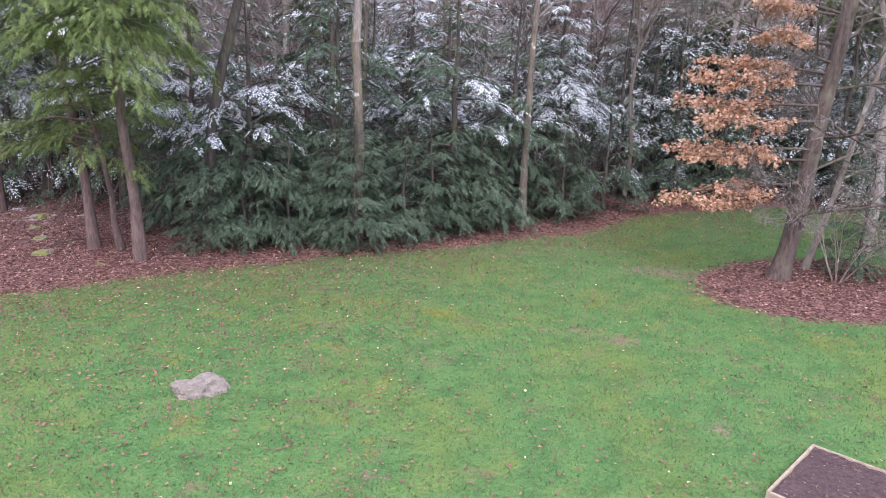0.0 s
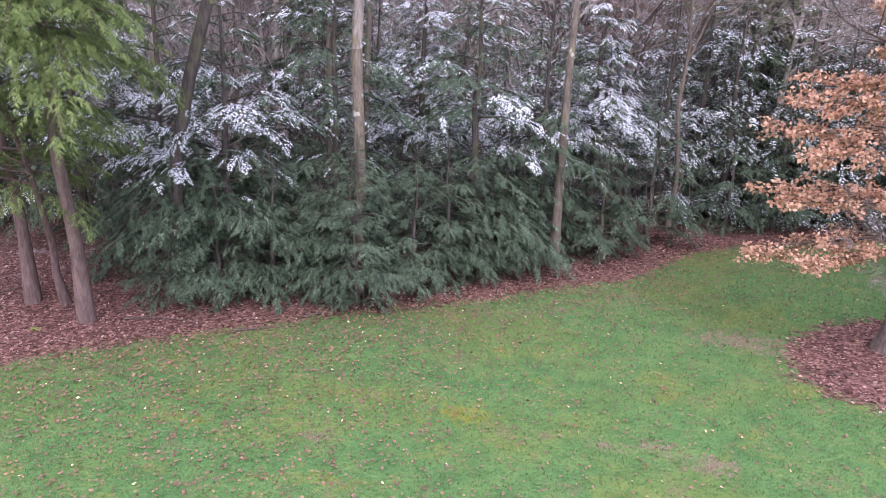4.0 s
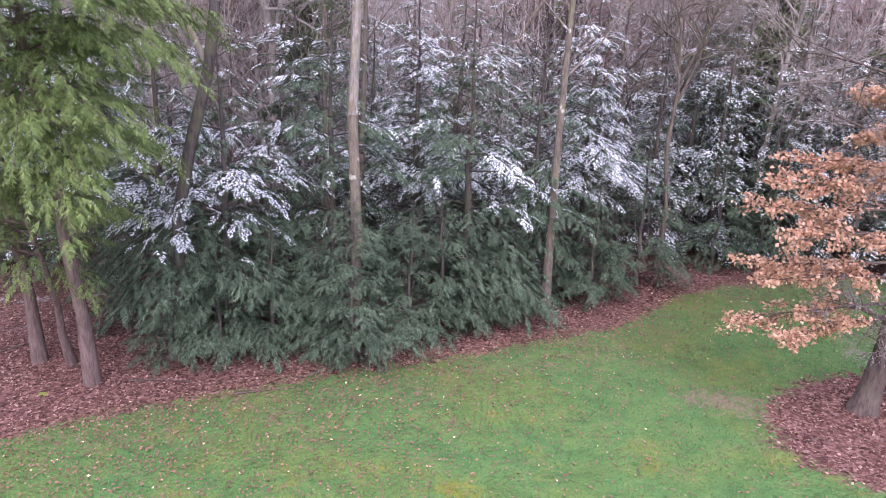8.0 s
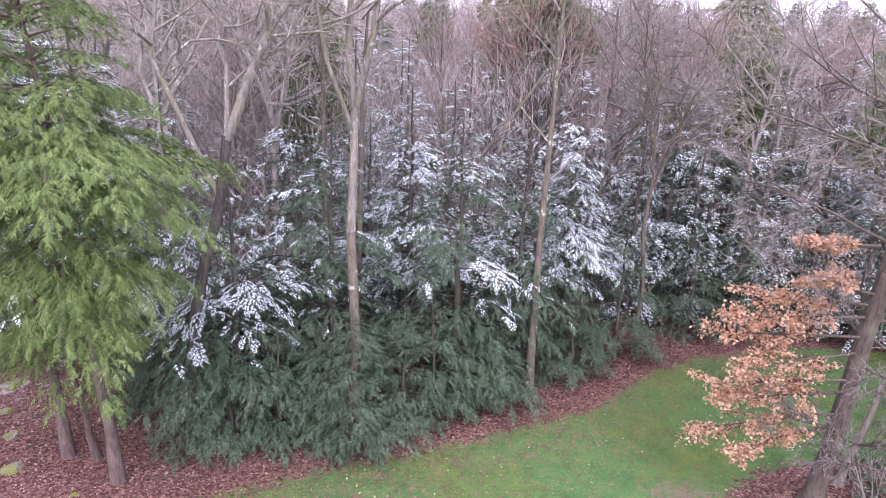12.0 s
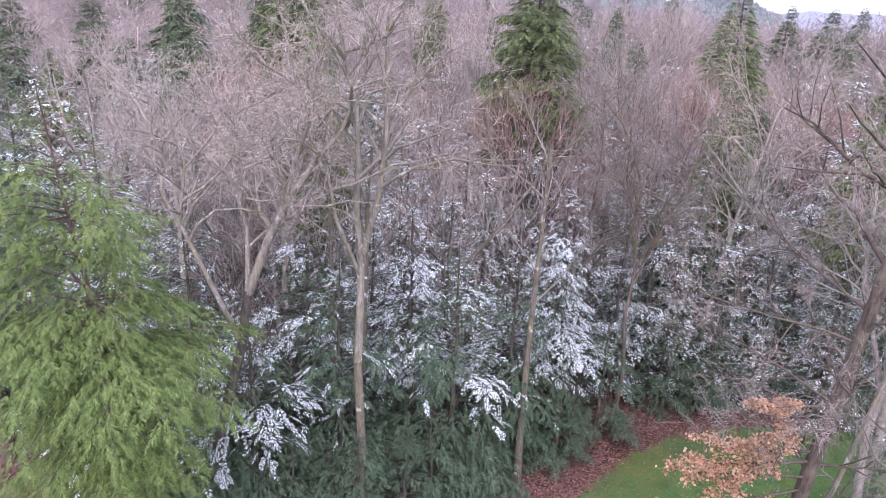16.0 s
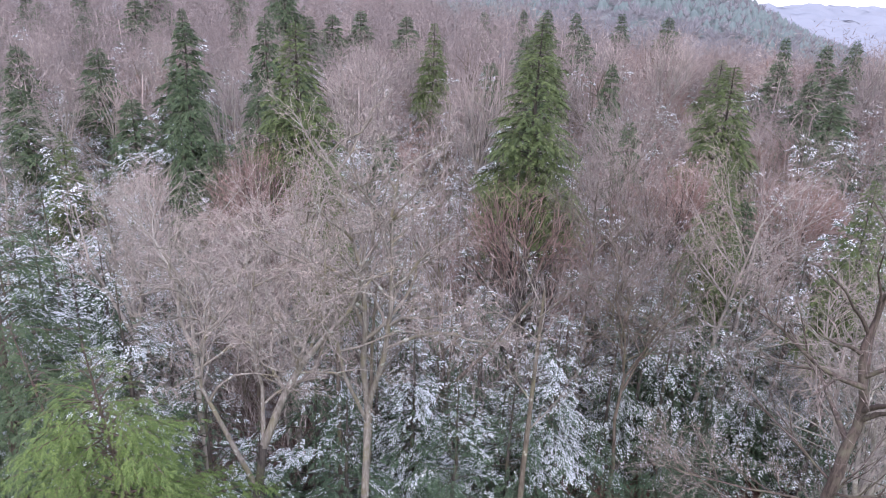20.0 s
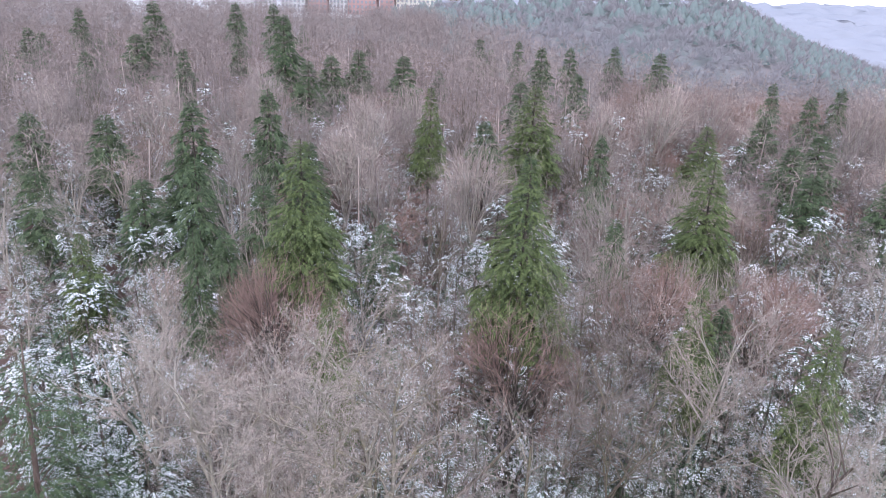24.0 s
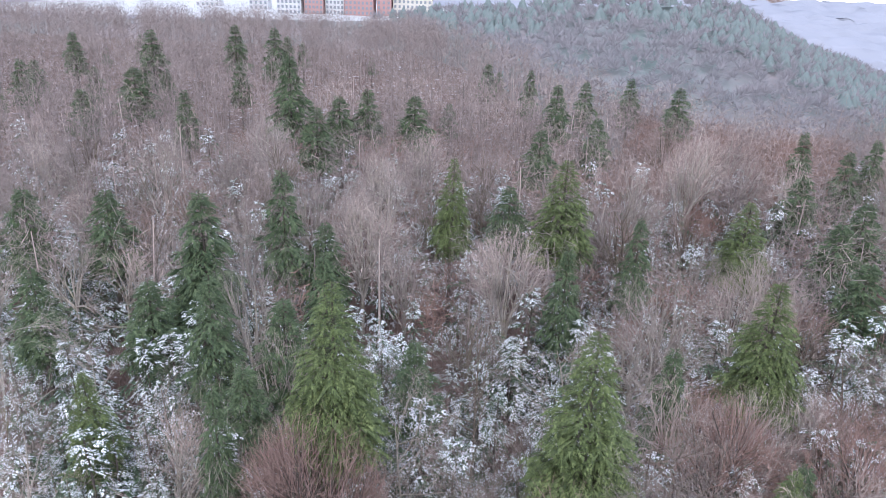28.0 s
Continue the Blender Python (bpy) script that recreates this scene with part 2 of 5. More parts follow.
def stalk(c, r, sides):
    """One unbroken tapering tube through the points c."""
    c, r = np.asarray(c, float), np.asarray(r, float)
    d = np.gradient(c, axis=0)
    d /= np.linalg.norm(d, axis=1, keepdims=True) + 1e-9
    whole = np.abs(c[-1] - c[0])
    ref = np.eye(3)[int(np.argmin(whole))]
    u = np.cross(d, ref)
    u /= np.linalg.norm(u, axis=1, keepdims=True) + 1e-9
    w = np.cross(d, u)
    a = np.arange(sides) * 2 * np.pi / sides
    v = c[:, None] + r[:, None, None] * (np.cos(a)[None, :, None] * u[:, None] + np.sin(a)[None, :, None] * w[:, None])
    i = np.arange(sides)
    j = (i + 1) % sides
    t = np.concatenate([np.stack([i, j, i + sides], 1), np.stack([j, j + sides, i + sides], 1)])
    return v.reshape(-1, 3), (t[None] + (np.arange(len(c) - 1) * sides)[:, None, None]).reshape(-1, 3)


def ribbons(p0, p1, w, rng):
    """One thin tapering triangle along each fine twig."""
    p0, p1 = np.asarray(p0, float).reshape(-1, 3), np.asarray(p1, float).reshape(-1, 3)
    d = p1 - p0
    s = np.cross(d, rng.normal(size=d.shape))
    s /= np.linalg.norm(s, axis=1, keepdims=True) + 1e-9
    s *= np.asarray(w, float).reshape(-1, 1) * 0.5
    v = np.stack([p0 - s, p0 + s, p1], 1).reshape(-1, 3)
    return v, np.arange(len(v)).reshape(-1, 3)


def joined(*pairs):
    vs, ts, n = [], [], 0
    for v, t in pairs:
        vs.append(v)
        ts.append(np.asarray(t) + n)
        n += len(v)
    return np.concatenate(vs), np.concatenate(ts)


# ---------------------------------------------------------------- the lie of the land
EDGE = [(-60, 4), (-25, 9), (-13, 14), (-10.8, 15.0), (-9.0, 16.2), (-6.3, 17.8), (-4.1, 18.9), (-0.7, 20.5), (2.9, 22.4), (5.2, 24.9),
        (7.2, 26.4), (9.8, 27.2), (13.3, 27.7), (20, 27.5), (40, 26), (80, 25)]
EX, EY = np.array([e[0] for e in EDGE], float), np.array([e[1] for e in EDGE], float)


def rim(x):
    """How far off the plateau of the wood ends and the valley begins."""
    return np.interp(x, [-200, -30, -5, 8, 22, 34, 46, 90], [290, 285, 230, 172, 131, 118, 114, 100])


def land(x, y):
    x, y = np.asarray(x, float), np.asarray(y, float)
    z = 0.017 * np.clip(x, -25, 25) + 0.025 * (np.clip(y, -40, 110) - 15) + 0.012 * (np.clip(y, 110, 220) - 110)
    z = z + 0.05 * np.sin(x * 0.9 + 0.6 * y) * np.clip((y - 14) / 10, 0, 1)
    over = np.clip((y - rim(x)) / 110, 0, 1)
    return z - 38 * over * over * (3 - 2 * over)


def litter(x, y):
    """0 on the lawn, 1 under the trees."""
    d = (y - np.interp(x, EX, EY)) * 0.8
    oak = 1 - np.sqrt(((x - 8.9 - 0.25 * (y - 17.8)) / 3.4) ** 2 + ((y - 17.8) / 2.6) ** 2)
    bare = 0.42 - np.sqrt(((x - 4.9) / 2.3) ** 2 + ((y - 19.6) / 0.9) ** 2) * 0.3
    return np.clip(np.maximum(np.maximum(0.5 + d * 0.55, 0.5 + oak * 1.4), bare), 0, 1)


gx = np.concatenate([-np.geomspace(1500, 32, 26), np.arange(-30, 30.01, 0.3), np.geomspace(32, 1500, 26)])
gy = np.concatenate([-np.geomspace(900, 6, 12), np.arange(-4, 34.01, 0.3), np.geomspace(36, 2600, 70)])
GX, GY = np.meshgrid(gx, gy)
gv = np.stack([GX, GY, land(GX, GY)], 2).reshape(-1, 3)
nx = len(gx)
gi = (np.arange(len(gy) - 1)[:, None] * nx + np.arange(nx - 1)[None]).ravel()
gt = np.concatenate([np.stack([gi, gi + 1, gi + nx], 1), np.stack([gi + 1, gi + nx + 1, gi + nx], 1)])
me = mesh("ground", gv, gt, M_GROUND)
me.attributes.new("litter", "FLOAT", "POINT").data.foreach_set("value", litter(gv[:, 0], gv[:, 1]).astype(np.float32))
def blots(places):
    return np.max([w * np.exp(-(((gv[:, 0] - x) / a) ** 2 + ((gv[:, 1] - y) / b) ** 2)) for x, y, a, b, w in places], 0).astype(np.float32)


MOSS = [(-1.0, 14.7, 0.7, 0.5, 0.8), (0.4, 16.1, 0.5, 0.4, 0.6), (-2.2, 15.2, 0.4, 0.3, 0.7), (-1.8, 14.4, 0.5, 0.3, 0.6), (-2.8, 15.3, 0.4, 0.3, 0.5), (-5.4, 14.0, 0.6, 0.4, 0.6)]
WORN = [(-3.3, 13.8, 0.35, 0.25, 0.9), (2.9, 13.6, 0.7, 0.4, 0.8), (4.8, 18.6, 1.6, 0.9, 0.75), (6.2, 16.2, 0.7, 0.3, 0.9), (-2.9, 9.9, 0.3, 0.2, 0.8), (3.9, 10.2, 0.4, 0.4, 0.7), (2.2, 20.5, 1.5, 0.7, 0.5), (-1.5, 8.3, 0.5, 0.2, 0.7), (1.3, 14.0, 0.5, 0.3, 0.7), (2.1, 14.1, 0.5, 0.3, 0.8), (5.3, 18.1, 0.8, 0.4, 0.7)]
WORN += [(x, float(np.interp(x, EX, EY)) - 1.1 - 0.5 * math.sin(x * 2.3), 0.9, 0.5, 0.55) for x in range(-12, 5)]
me.attributes.new("moss", "FLOAT", "POINT").data.foreach_set("value", blots(MOSS))
me.attributes.new("worn", "FLOAT", "POINT").data.foreach_set("value", blots(WORN))
me.attributes.new("deep", "FLOAT", "POINT").data.foreach_set("value", np.clip((gv[:, 1] - np.interp(gv[:, 0], EX, EY) - 5) / 8, 0, 1).astype(np.float32))
tagged(put("ground", me, smooth=True), "green lawn running into reddish brown leaf litter under trees", "ground", kind="structure")

RNG = np.random.default_rng(5)


def scatter(n, x0, x1, y0, y1):
    return RNG.uniform(x0, x1, n), RNG.uniform(y0, y1, n)


# ---------------------------------------------------------------- conifers
def frond(pairs, wide, droop, seed=0, dabs=False):
    """A feathery spray one unit long: uneven narrow leaflets off a drooping axis; or loose dabs of snow lying on one."""
    r = np.random.default_rng(seed)
    v, t = [], []

    def leaflet(a, b, w):
        d = np.subtract(b, a)
        s = np.cross(d, (0, 0, 1.0))
        s = s / (np.linalg.norm(s) + 1e-9) * w
        n = len(v)
        v.extend([np.subtract(a, s * 0.6), np.add(a, s * 0.6), np.array(b)])
        t.append((n, n + 1, n + 2))

    for i in range(pairs):
        f = (i + 0.6) / pairs
        l = 0.34 * (1 - f) ** 0.7 + 0.10
        for side in (-1, 1):
            f2 = f + 0.04 * side + r.normal(0, 0.05)
            k = l * r.uniform(0.55, 1.25)
            lean = r.uniform(0.5, 1.0)
            start = r.uniform(0.1, 0.5) * k if dabs else 0.0
            g = f2 + k * lean
            h = f2 + start * lean
            leaflet((h, side * start * 0.75, -droop * h * h), (g, side * k * 0.75, -droop * g * g - r.uniform(0.0, 0.25) * k), wide * r.uniform(0.7, 1.3))
    if not dabs:
        leaflet((0, 0, 0), (1.12, r.normal(0, 0.05), -droop * 1.25), wide * 0.8)
    return np.array(v), np.array(t)


def mixed_sprays(make, at, out, size, rng, tilt):
    """Sprays of four uneven kinds, taken in turn."""
    sets = [sprays(make(k), at[k::4], out[k::4], size[k::4], rng, tilt[k::4]) for k in range(4) if len(at[k::4])]
    return joined(*sets)


def sprays(template, at, out, size, rng, tilt):
    """Copies of a spray at points, each pointing along out and tipped down by tilt."""
    tv, tt = template
    n = len(at)
    x = out / (np.linalg.norm(out, axis=1, keepdims=True) + 1e-9)
    x = x * np.cos(tilt)[:, None] - np.array([0, 0, 1.0]) * np.sin(tilt)[:, None]
    roll = rng.normal(0, 0.3, n)
    y = np.cross(np.array([0, 0, 1.0]), x)
    y /= np.linalg.norm(y, axis=1, keepdims=True) + 1e-9
    z = np.cross(x, y)
    c, s = np.cos(roll)[:, None], np.sin(roll)[:, None]
    y, z = c * y + s * z, c * z - s * y
    v = at[:, None] + size[:, None, None] * (tv[None, :, 0:1] * x[:, None] + tv[None, :, 1:2] * y[:, None] + tv[None, :, 2:3] * z[:, None])
    return v.reshape(-1, 3), (tt[None] + (np.arange(n) * len(tv))[:, None, None]).reshape(-1, 3)


def conifer_data(seed, height, radius, clear, boughs, gap, size, pairs=8, wide=0.055, droop=0.3, power=0.75, lean=(0, 0), snow=0.0, snow_from=0.0, ragged=0.3, low=0.6, sag=0.5, girth=0.016, drip=0.22, spread=0.5):
    """Meshes of one conifer: trunk with boughs, needles, snow. Each bough bears a flat drooping pad of side twigs set with sprays."""
    rng = np.random.default_rng(seed)
    up = np.array([0, 0, 1.0])
    lean = np.array([lean[0], lean[1], 0.0])
    axis = lambda h: lean[None] * (h[:, None] / height) ** 1.3 + up[None] * h[:, None]
    hs = np.linspace(0, height, 9)
    c = axis(hs) + rng.normal(0, 0.03, (9, 3)) * np.array([1, 1, 0])
    r = height * girth * (1 - hs / height * 0.93)
    r[0] *= 1.35
    wood = [stalk(c, r, 8)]
    u = np.sort(rng.uniform(0, 1, boughs) ** 0.9)
    h = clear + (height * 0.99 - clear) * u
    az = np.arange(boughs) * 2.4 + rng.normal(0, 0.4, boughs)
    tier = 1 + ragged * np.sin(h * 2.1 + az * 1.0 + seed) * 0.6
    length = radius * np.minimum((1 - u) ** power + 0.03, low + u * 2.2) * rng.uniform(1 - ragged, 1 + ragged * 0.5, boughs) * tier
    length = np.maximum(length, 0.12)
    base = axis(h)
    way = np.stack([np.cos(az), np.sin(az), 0 * az], 1)
    rise = rng.uniform(0.0, 0.3, boughs) + 0.5 * u + 1.2 * np.clip(u - 0.8, 0, 1)

    def along(i, f):
        return base[i] + way[i] * (length[i] * f)[:, None] + up * (length[i] * (rise[i] * f - sag * f * f))[:, None]

    bi = np.arange(boughs)
    prev = base
    for f in (0.35, 0.7, 0.95):
        now = along(bi, np.full(boughs, f))
        wood.append(tubes(prev, now, length * 0.012 * (1.35 - f) + 0.004, length * 0.012 * (1.02 - f) + 0.003, 3))
        prev = now
    # side twigs: bough, place along it, side, length
    ns = np.maximum(2, length / (gap * 1.15)).astype(int)
    b = np.repeat(bi, ns * 2 + 1)
    k = np.arange(len(b)) - np.repeat(np.cumsum(ns * 2 + 1) - (ns * 2 + 1), ns * 2 + 1)
    tip = k == 0
    f = np.where(tip, 0.45, 0.22 + 0.78 * ((k + 1) // 2 - 0.5 + rng.uniform(-0.35, 0.35, len(b))) / ns[b])
    side = np.where(tip, 0, np.where(k % 2 == 0, 1, -1))
    tl = np.where(tip, 0.6 * length[b], spread * length[b] * np.clip(1 - f, 0, 1) ** 0.8 * np.clip(f * 3, 0.5, 1) * rng.uniform(0.7, 1.2, len(b)) + size * 0.2)
    ta = az[b] + side * (0.95 - 0.35 * f) + rng.normal(0, 0.12, len(b))
    start = along(b, f) + rng.normal(0, 0.025, (len(b), 3)) * length[b][:, None]
    patch = np.sin(start[:, 0] * 1.3 + seed) + np.sin(start[:, 1] * 1.1 + 2 * seed) + np.sin(start[:, 2] * 1.9)
    odds = snow * np.clip((start[:, 2] - snow_from) / 1.6, 0, 1) * np.clip(0.55 + 0.45 * patch, 0.06, 1.6) * np.clip(f * 1.4, 0.4, 1)
    tsnow = rng.uniform(0, 1, len(b)) < odds
    # sprays on the side twigs
    m = np.maximum(1, tl / gap).astype(int)
    i = np.repeat(np.arange(len(b)), m)
    q = np.arange(len(i)) - np.repeat(np.cumsum(m) - m, m)
    d = (q + rng.uniform(0.0, 0.8, len(i))) / m[i] * tl[i]
    turn = ta[i] + rng.normal(0, 0.28, len(i)) + 0.35 * np.where(q % 2 == 0, 1, -1) * (m[i] > 1)
    out = np.stack([np.cos(turn), np.sin(turn), 0 * turn], 1)
    dirs = np.stack([np.cos(ta[i]), np.sin(ta[i]), 0 * d], 1)
    fall = np.where(tip[i], 0.0, drip) * d * d / np.maximum(0.4, length[b[i]] * 0.4)
    at = start[i] + dirs * d[:, None] - up * fall[:, None] + rng.normal(0, 0.018, (len(i), 3))
    on = tip[i]
    if on.any():
        at[on] = along(b[i][on], 0.42 + 0.55 * d[on] / (0.6 * length[b[i][on]])) + rng.normal(0, 0.018, (on.sum(), 3))
    ff = np.clip(np.where(on, 0.4 + 0.6 * d / (0.6 * length[b[i]]), f[i]), 0, 1)
    slope = sag * 2 * ff - rise[b[i]]
    tilt = np.where(on, slope, 0.5 * slope + drip * 1.6 * d / np.maximum(0.3, tl[i])) * 0.75 + rng.normal(0.08, 0.13, len(i)) - 0.7 * np.clip(u[b[i]] - 0.75, 0, 1)
    size_i = size * rng.uniform(0.7, 1.2, len(i)) * np.clip(0.32 + 1.1 * length[b[i]] / radius, 0.35, 1.05)
    green = mixed_sprays(lambda n: frond(pairs, wide, droop, seed * 10 + n), at, out, size_i, rng, tilt)
    snowy = None
    pick = tsnow[i] & (rng.uniform(0, 1, len(i)) < 0.85)
    if snow > 0 and pick.sum() > 3:
        snowy = mixed_sprays(lambda n: frond(max(3, pairs - 2), wide * 1.8, droop, seed * 10 + 5 + n, True), at[pick] + up * 0.03, out[pick], size_i[pick] * 0.95, rng, tilt[pick] - 0.05)
    return wood[0], joined(*wood[1:]), green, snowy


def conifer(name, at, label, needles, data_, bark=None, group=""):
    e = thing(name, at, label, "conifer tree", group)
    wood, boughs, green, snowy = data_
    put("trunk", mesh("trunk", *wood, bark or M_DARKBARK), e, smooth=True)
    tagged(put("branchwork", mesh("branchwork", *boughs, bark or M_DARKBARK), e, smooth=True), kind="stuff")
    tagged(put("crown", mesh("crown", *green, needles), e), kind="stuff")
    if snowy:
        tagged(put("snow_cover", mesh("snow_cover", *snowy, M_SNOW), e, "fresh snow lying on the sprays"), kind="stuff")
    return e


def spot(x, y, sink=0.05):
    return (x, y, float(land(x, y)) - sink)


def placed(ob, x, y, turn=0.0, size=1.0, tall=1.0, sink=0.05):
    return copy_thing(ob, Matrix.Translation(spot(x, y, sink)) @ Matrix.Rotation(turn, 4, "Z") @ Matrix.Diagonal((size, size, size * tall, 1)))


# ---------------------------------------------------------------- bare trees
def grow(rng, start, way, length, radius, level, plan, out):
    """A limb and its side limbs. plan: for each level (steps a metre, children, angle, share of length, upward pull, wobble)."""
    steps, kids, angle, share, up, wob, bare = plan[level]
    n = max(2, int(length * steps))
    p, d = np.array(start, float), np.array(way, float)
    d /= np.linalg.norm(d)
    pts = [p]
    ways = [d]
    for i in range(n):
        d = d + rng.normal(0, wob, 3) + np.array([0, 0, up])
        d /= np.linalg.norm(d)
        p = p + d * (length / n)
        pts.append(p)
        ways.append(d)
    for i in range(n):
        a, b = i / n, (i + 1) / n
        out.append((level, *pts[i], *pts[i + 1], radius * (1 - 0.8 * a), radius * (1 - 0.8 * b)))
    if level + 1 < len(plan):
        k = kids if isinstance(kids, int) else max(1, int(kids * length))
        for j in range(k):
            f = bare + (1 - bare) * (j + rng.uniform(0.1, 0.9)) / k
            i = min(n - 1, int(f * n))
            q = pts[i] + (pts[i + 1] - pts[i]) * (f * n - i)
            side = np.cross(ways[i], rng.normal(size=3))
            side /= np.linalg.norm(side) + 1e-9
            t = angle * rng.uniform(0.6, 1.35)
            grow(rng, q, ways[i] * math.cos(t) + side * math.sin(t), length * share * rng.uniform(0.6, 1.25) * (1.15 - 0.5 * f), max(0.009, radius * (1 - 0.75 * f) * 0.66), level + 1, plan, out)


def bare_data(seed, stems, plan, fine, squash=1.0):
    """stems: (start, way, length, radius). Levels below fine are tubes, the rest thin twigs."""
    rng = np.random.default_rng(seed)
    rows = []
    for s in stems:
        steps = [tuple(x) if len(x) == 7 else (*x, 0.3) for x in plan]
        grow(rng, *s, 0, steps, rows)
    a = np.array(rows)
    if squash != 1:
        for c in (3, 6):
            a[:, c] = stems[0][0][2] + (a[:, c] - stems[0][0][2]) * squash
    lv = a[:, 0]
    sets = []
    for l, sides in ((0, 8), (1, 5)):
        q = a[lv == l]
        if len(q):
            sets.append(tubes(q[:, 1:4], q[:, 4:7], q[:, 7], q[:, 8], sides))
    q = a[(lv >= 2) & (lv < fine)]
    if len(q):
        sets.append(tubes(q[:, 1:4], q[:, 4:7], q[:, 7], q[:, 8], 3))
    q = a[lv >= fine]
    twig = ribbons(q[:, 1:4], q[:, 4:7] + (q[:, 4:7] - q[:, 1:4]) * 0.15, np.clip(q[:, 7] * 1.6, 0.011, 0.034), rng) if len(q) else None
    return joined(*sets), twig, a


def bare_tree(name, at, label, data_, bark, twigs, category="bare tree", group=""):
    e = thing(name, at, label, category, group)
    put("trunk", mesh("trunk", *data_[0], bark), e, smooth=True)
    if data_[1] is not None:
        tagged(put("twig_crown", mesh("twig_crown", *data_[1], twigs), e, "fine leafless twigs"), kind="stuff")
    return e


def chain(pts, r0, r1, sides=9, flare=1.5):
    """One bent trunk through a few points."""
    pts = np.asarray(pts, float)
    fine = np.linspace(0, len(pts) - 1, (len(pts) - 1) * 4 + 1)
    c = np.stack([np.interp(fine, np.arange(len(pts)), pts[:, k]) for k in range(3)], 1)
    r = np.linspace(r0, r1, len(c))
    r[0] *= flare
    r[1] *= 0.7 + 0.3 * flare
    return stalk(c, r, sides)


# ---------------------------------------------------------------- hemlocks along the lawn's edge
DARK = "dark green hemlock dusted with snow beside the leaf-covered wood edge"
EDGE_TREES = "hemlocks at the wood edge"
FIRS = [
    conifer("hemlock", spot(-7.4, 20.8), DARK, M_DARKFIR, conifer_data(11, 8.6, 3.1, 0.3, 92, 0.20, 0.34, 8, 0.056, snow=1.9, snow_from=2.3), group=EDGE_TREES),
    conifer("hemlock", spot(-1.3, 23.2), DARK, M_DARKFIR, conifer_data(12, 9.0, 2.9, 0.3, 95, 0.20, 0.34, 8, 0.056, snow=1.7, snow_from=2.7), group=EDGE_TREES),
    conifer("hemlock", spot(2.4, 26.8), DARK, M_DARKFIR, conifer_data(13, 10.0, 2.6, 0.3, 105, 0.20, 0.34, 8, 0.056, snow=2.2, snow_from=2.3), group=EDGE_TREES),
]
YOUNG = conifer("young_hemlock", spot(4.3, 26.2), "young dark green hemlock at the lawn's edge", M_DARKFIR, conifer_data(14, 5.2, 2.0, 0.12, 62, 0.17, 0.30, 8, 0.058, sag=0.42), group=EDGE_TREES)
for x, y, k, turn, size, tall in ((-5.0, 22.4, 1, 2.0, 1.0, 1.0), (-9.9, 22.6, 0, 1.1, 1.05, 1.1), (0.7, 25.2, 0, 3.3, 0.95, 1.0), (-3.0, 25.2, 2, 0.7, 1.0, 0.95),
                                  (-6.8, 25.5, 1, 4.2, 1.05, 1.0), (-13.2, 24.0, 2, 2.9, 1.15, 1.05), (-17.0, 25.5, 2, 5.0, 1.2, 1.05), (8.2, 33.0, 1, 1.9, 1.15, 0.95),
                                  (5.6, 31.0, 2, 4.0, 0.85, 0.75), (11.5, 32.0, 0, 0.5, 1.0, 0.85), (15.0, 31.0, 2, 2.2, 1.05, 0.9), (19.0, 31.0, 1, 3.0, 1.1, 0.9), (-21.5, 25.0, 1, 0.3, 1.1, 1.1)):
    placed(FIRS[k], x, y, turn, size, tall)
for x, y, turn, size in ((-2.6, 20.9, 1.0, 0.75), (-6.0, 20.0, 2.5, 0.75), (-8.3, 19.2, 4.0, 0.62), (-4.9, 20.3, 5.2, 0.65), (0.1, 22.9, 3.1, 0.65), (2.6, 24.6, 0.4, 0.75), (9.6, 29.4, 2.0, 0.95),
                         (12.4, 29.9, 5.5, 0.85), (-0.9, 22.2, 0.2, 0.6), (15.5, 29.5, 1.5, 0.9), (10.1, 18.9, 2.7, 0.7), (-3.85, 19.6, 1.7, 0.8), (-4.1, 20.0, 4.1, 0.78), (-7.2, 19.6, 0.9, 0.72), (-1.9, 21.6, 4.4, 0.85),
                         (7.4, 28.5, 3.7, 0.85), (9.1, 28.7, 1.2, 0.8), (13.5, 21.5, 0.7, 1.1)):
    placed(YOUNG, x, y, turn, size)

# the tall light green evergreens with bare lower trunks
GREEN = "tall bright green evergreen with a bare lower trunk"
conifer("evergreen", spot(-9.6, 17.8), GREEN, M_GREENFIR, conifer_data(21, 14.9, 3.7, 6.0, 185, 0.15, 0.27, 9, 0.05, power=0.75, lean=(0.9, -3.4), snow=0.012, snow_from=3, ragged=0.38, low=0.65, sag=0.55, girth=0.0105, drip=0.3), M_TRUNK)
conifer("evergreen", spot(-11.4, 18.8), GREEN, M_MIDFIR, conifer_data(22, 13.0, 2.7, 6.5, 80, 0.24, 0.42, 7, 0.06, power=0.7, lean=(-1.8, -0.3), ragged=0.45, low=0.4, sag=0.55, girth=0.0115), M_TRUNK)
conifer("evergreen", spot(-10.6, 18.7), "slim bright green evergreen with drooping low boughs", M_GREENFIR, conifer_data(23, 6.8, 2.7, 2.7, 60, 0.15, 0.28, 9, 0.05, lean=(0.1, -2.2), ragged=0.5, low=0.9, sag=0.42, girth=0.015, drip=0.35), M_TRUNK)
conifer("evergreen", spot(-17.5, 23.0), "dark leaning evergreen deeper in the wood", M_MIDFIR, conifer_data(24, 16.5, 3.6, 4.5, 115, 0.30, 0.5, 5, 0.085, lean=(1.0, 0), ragged=0.4), M_TRUNK)


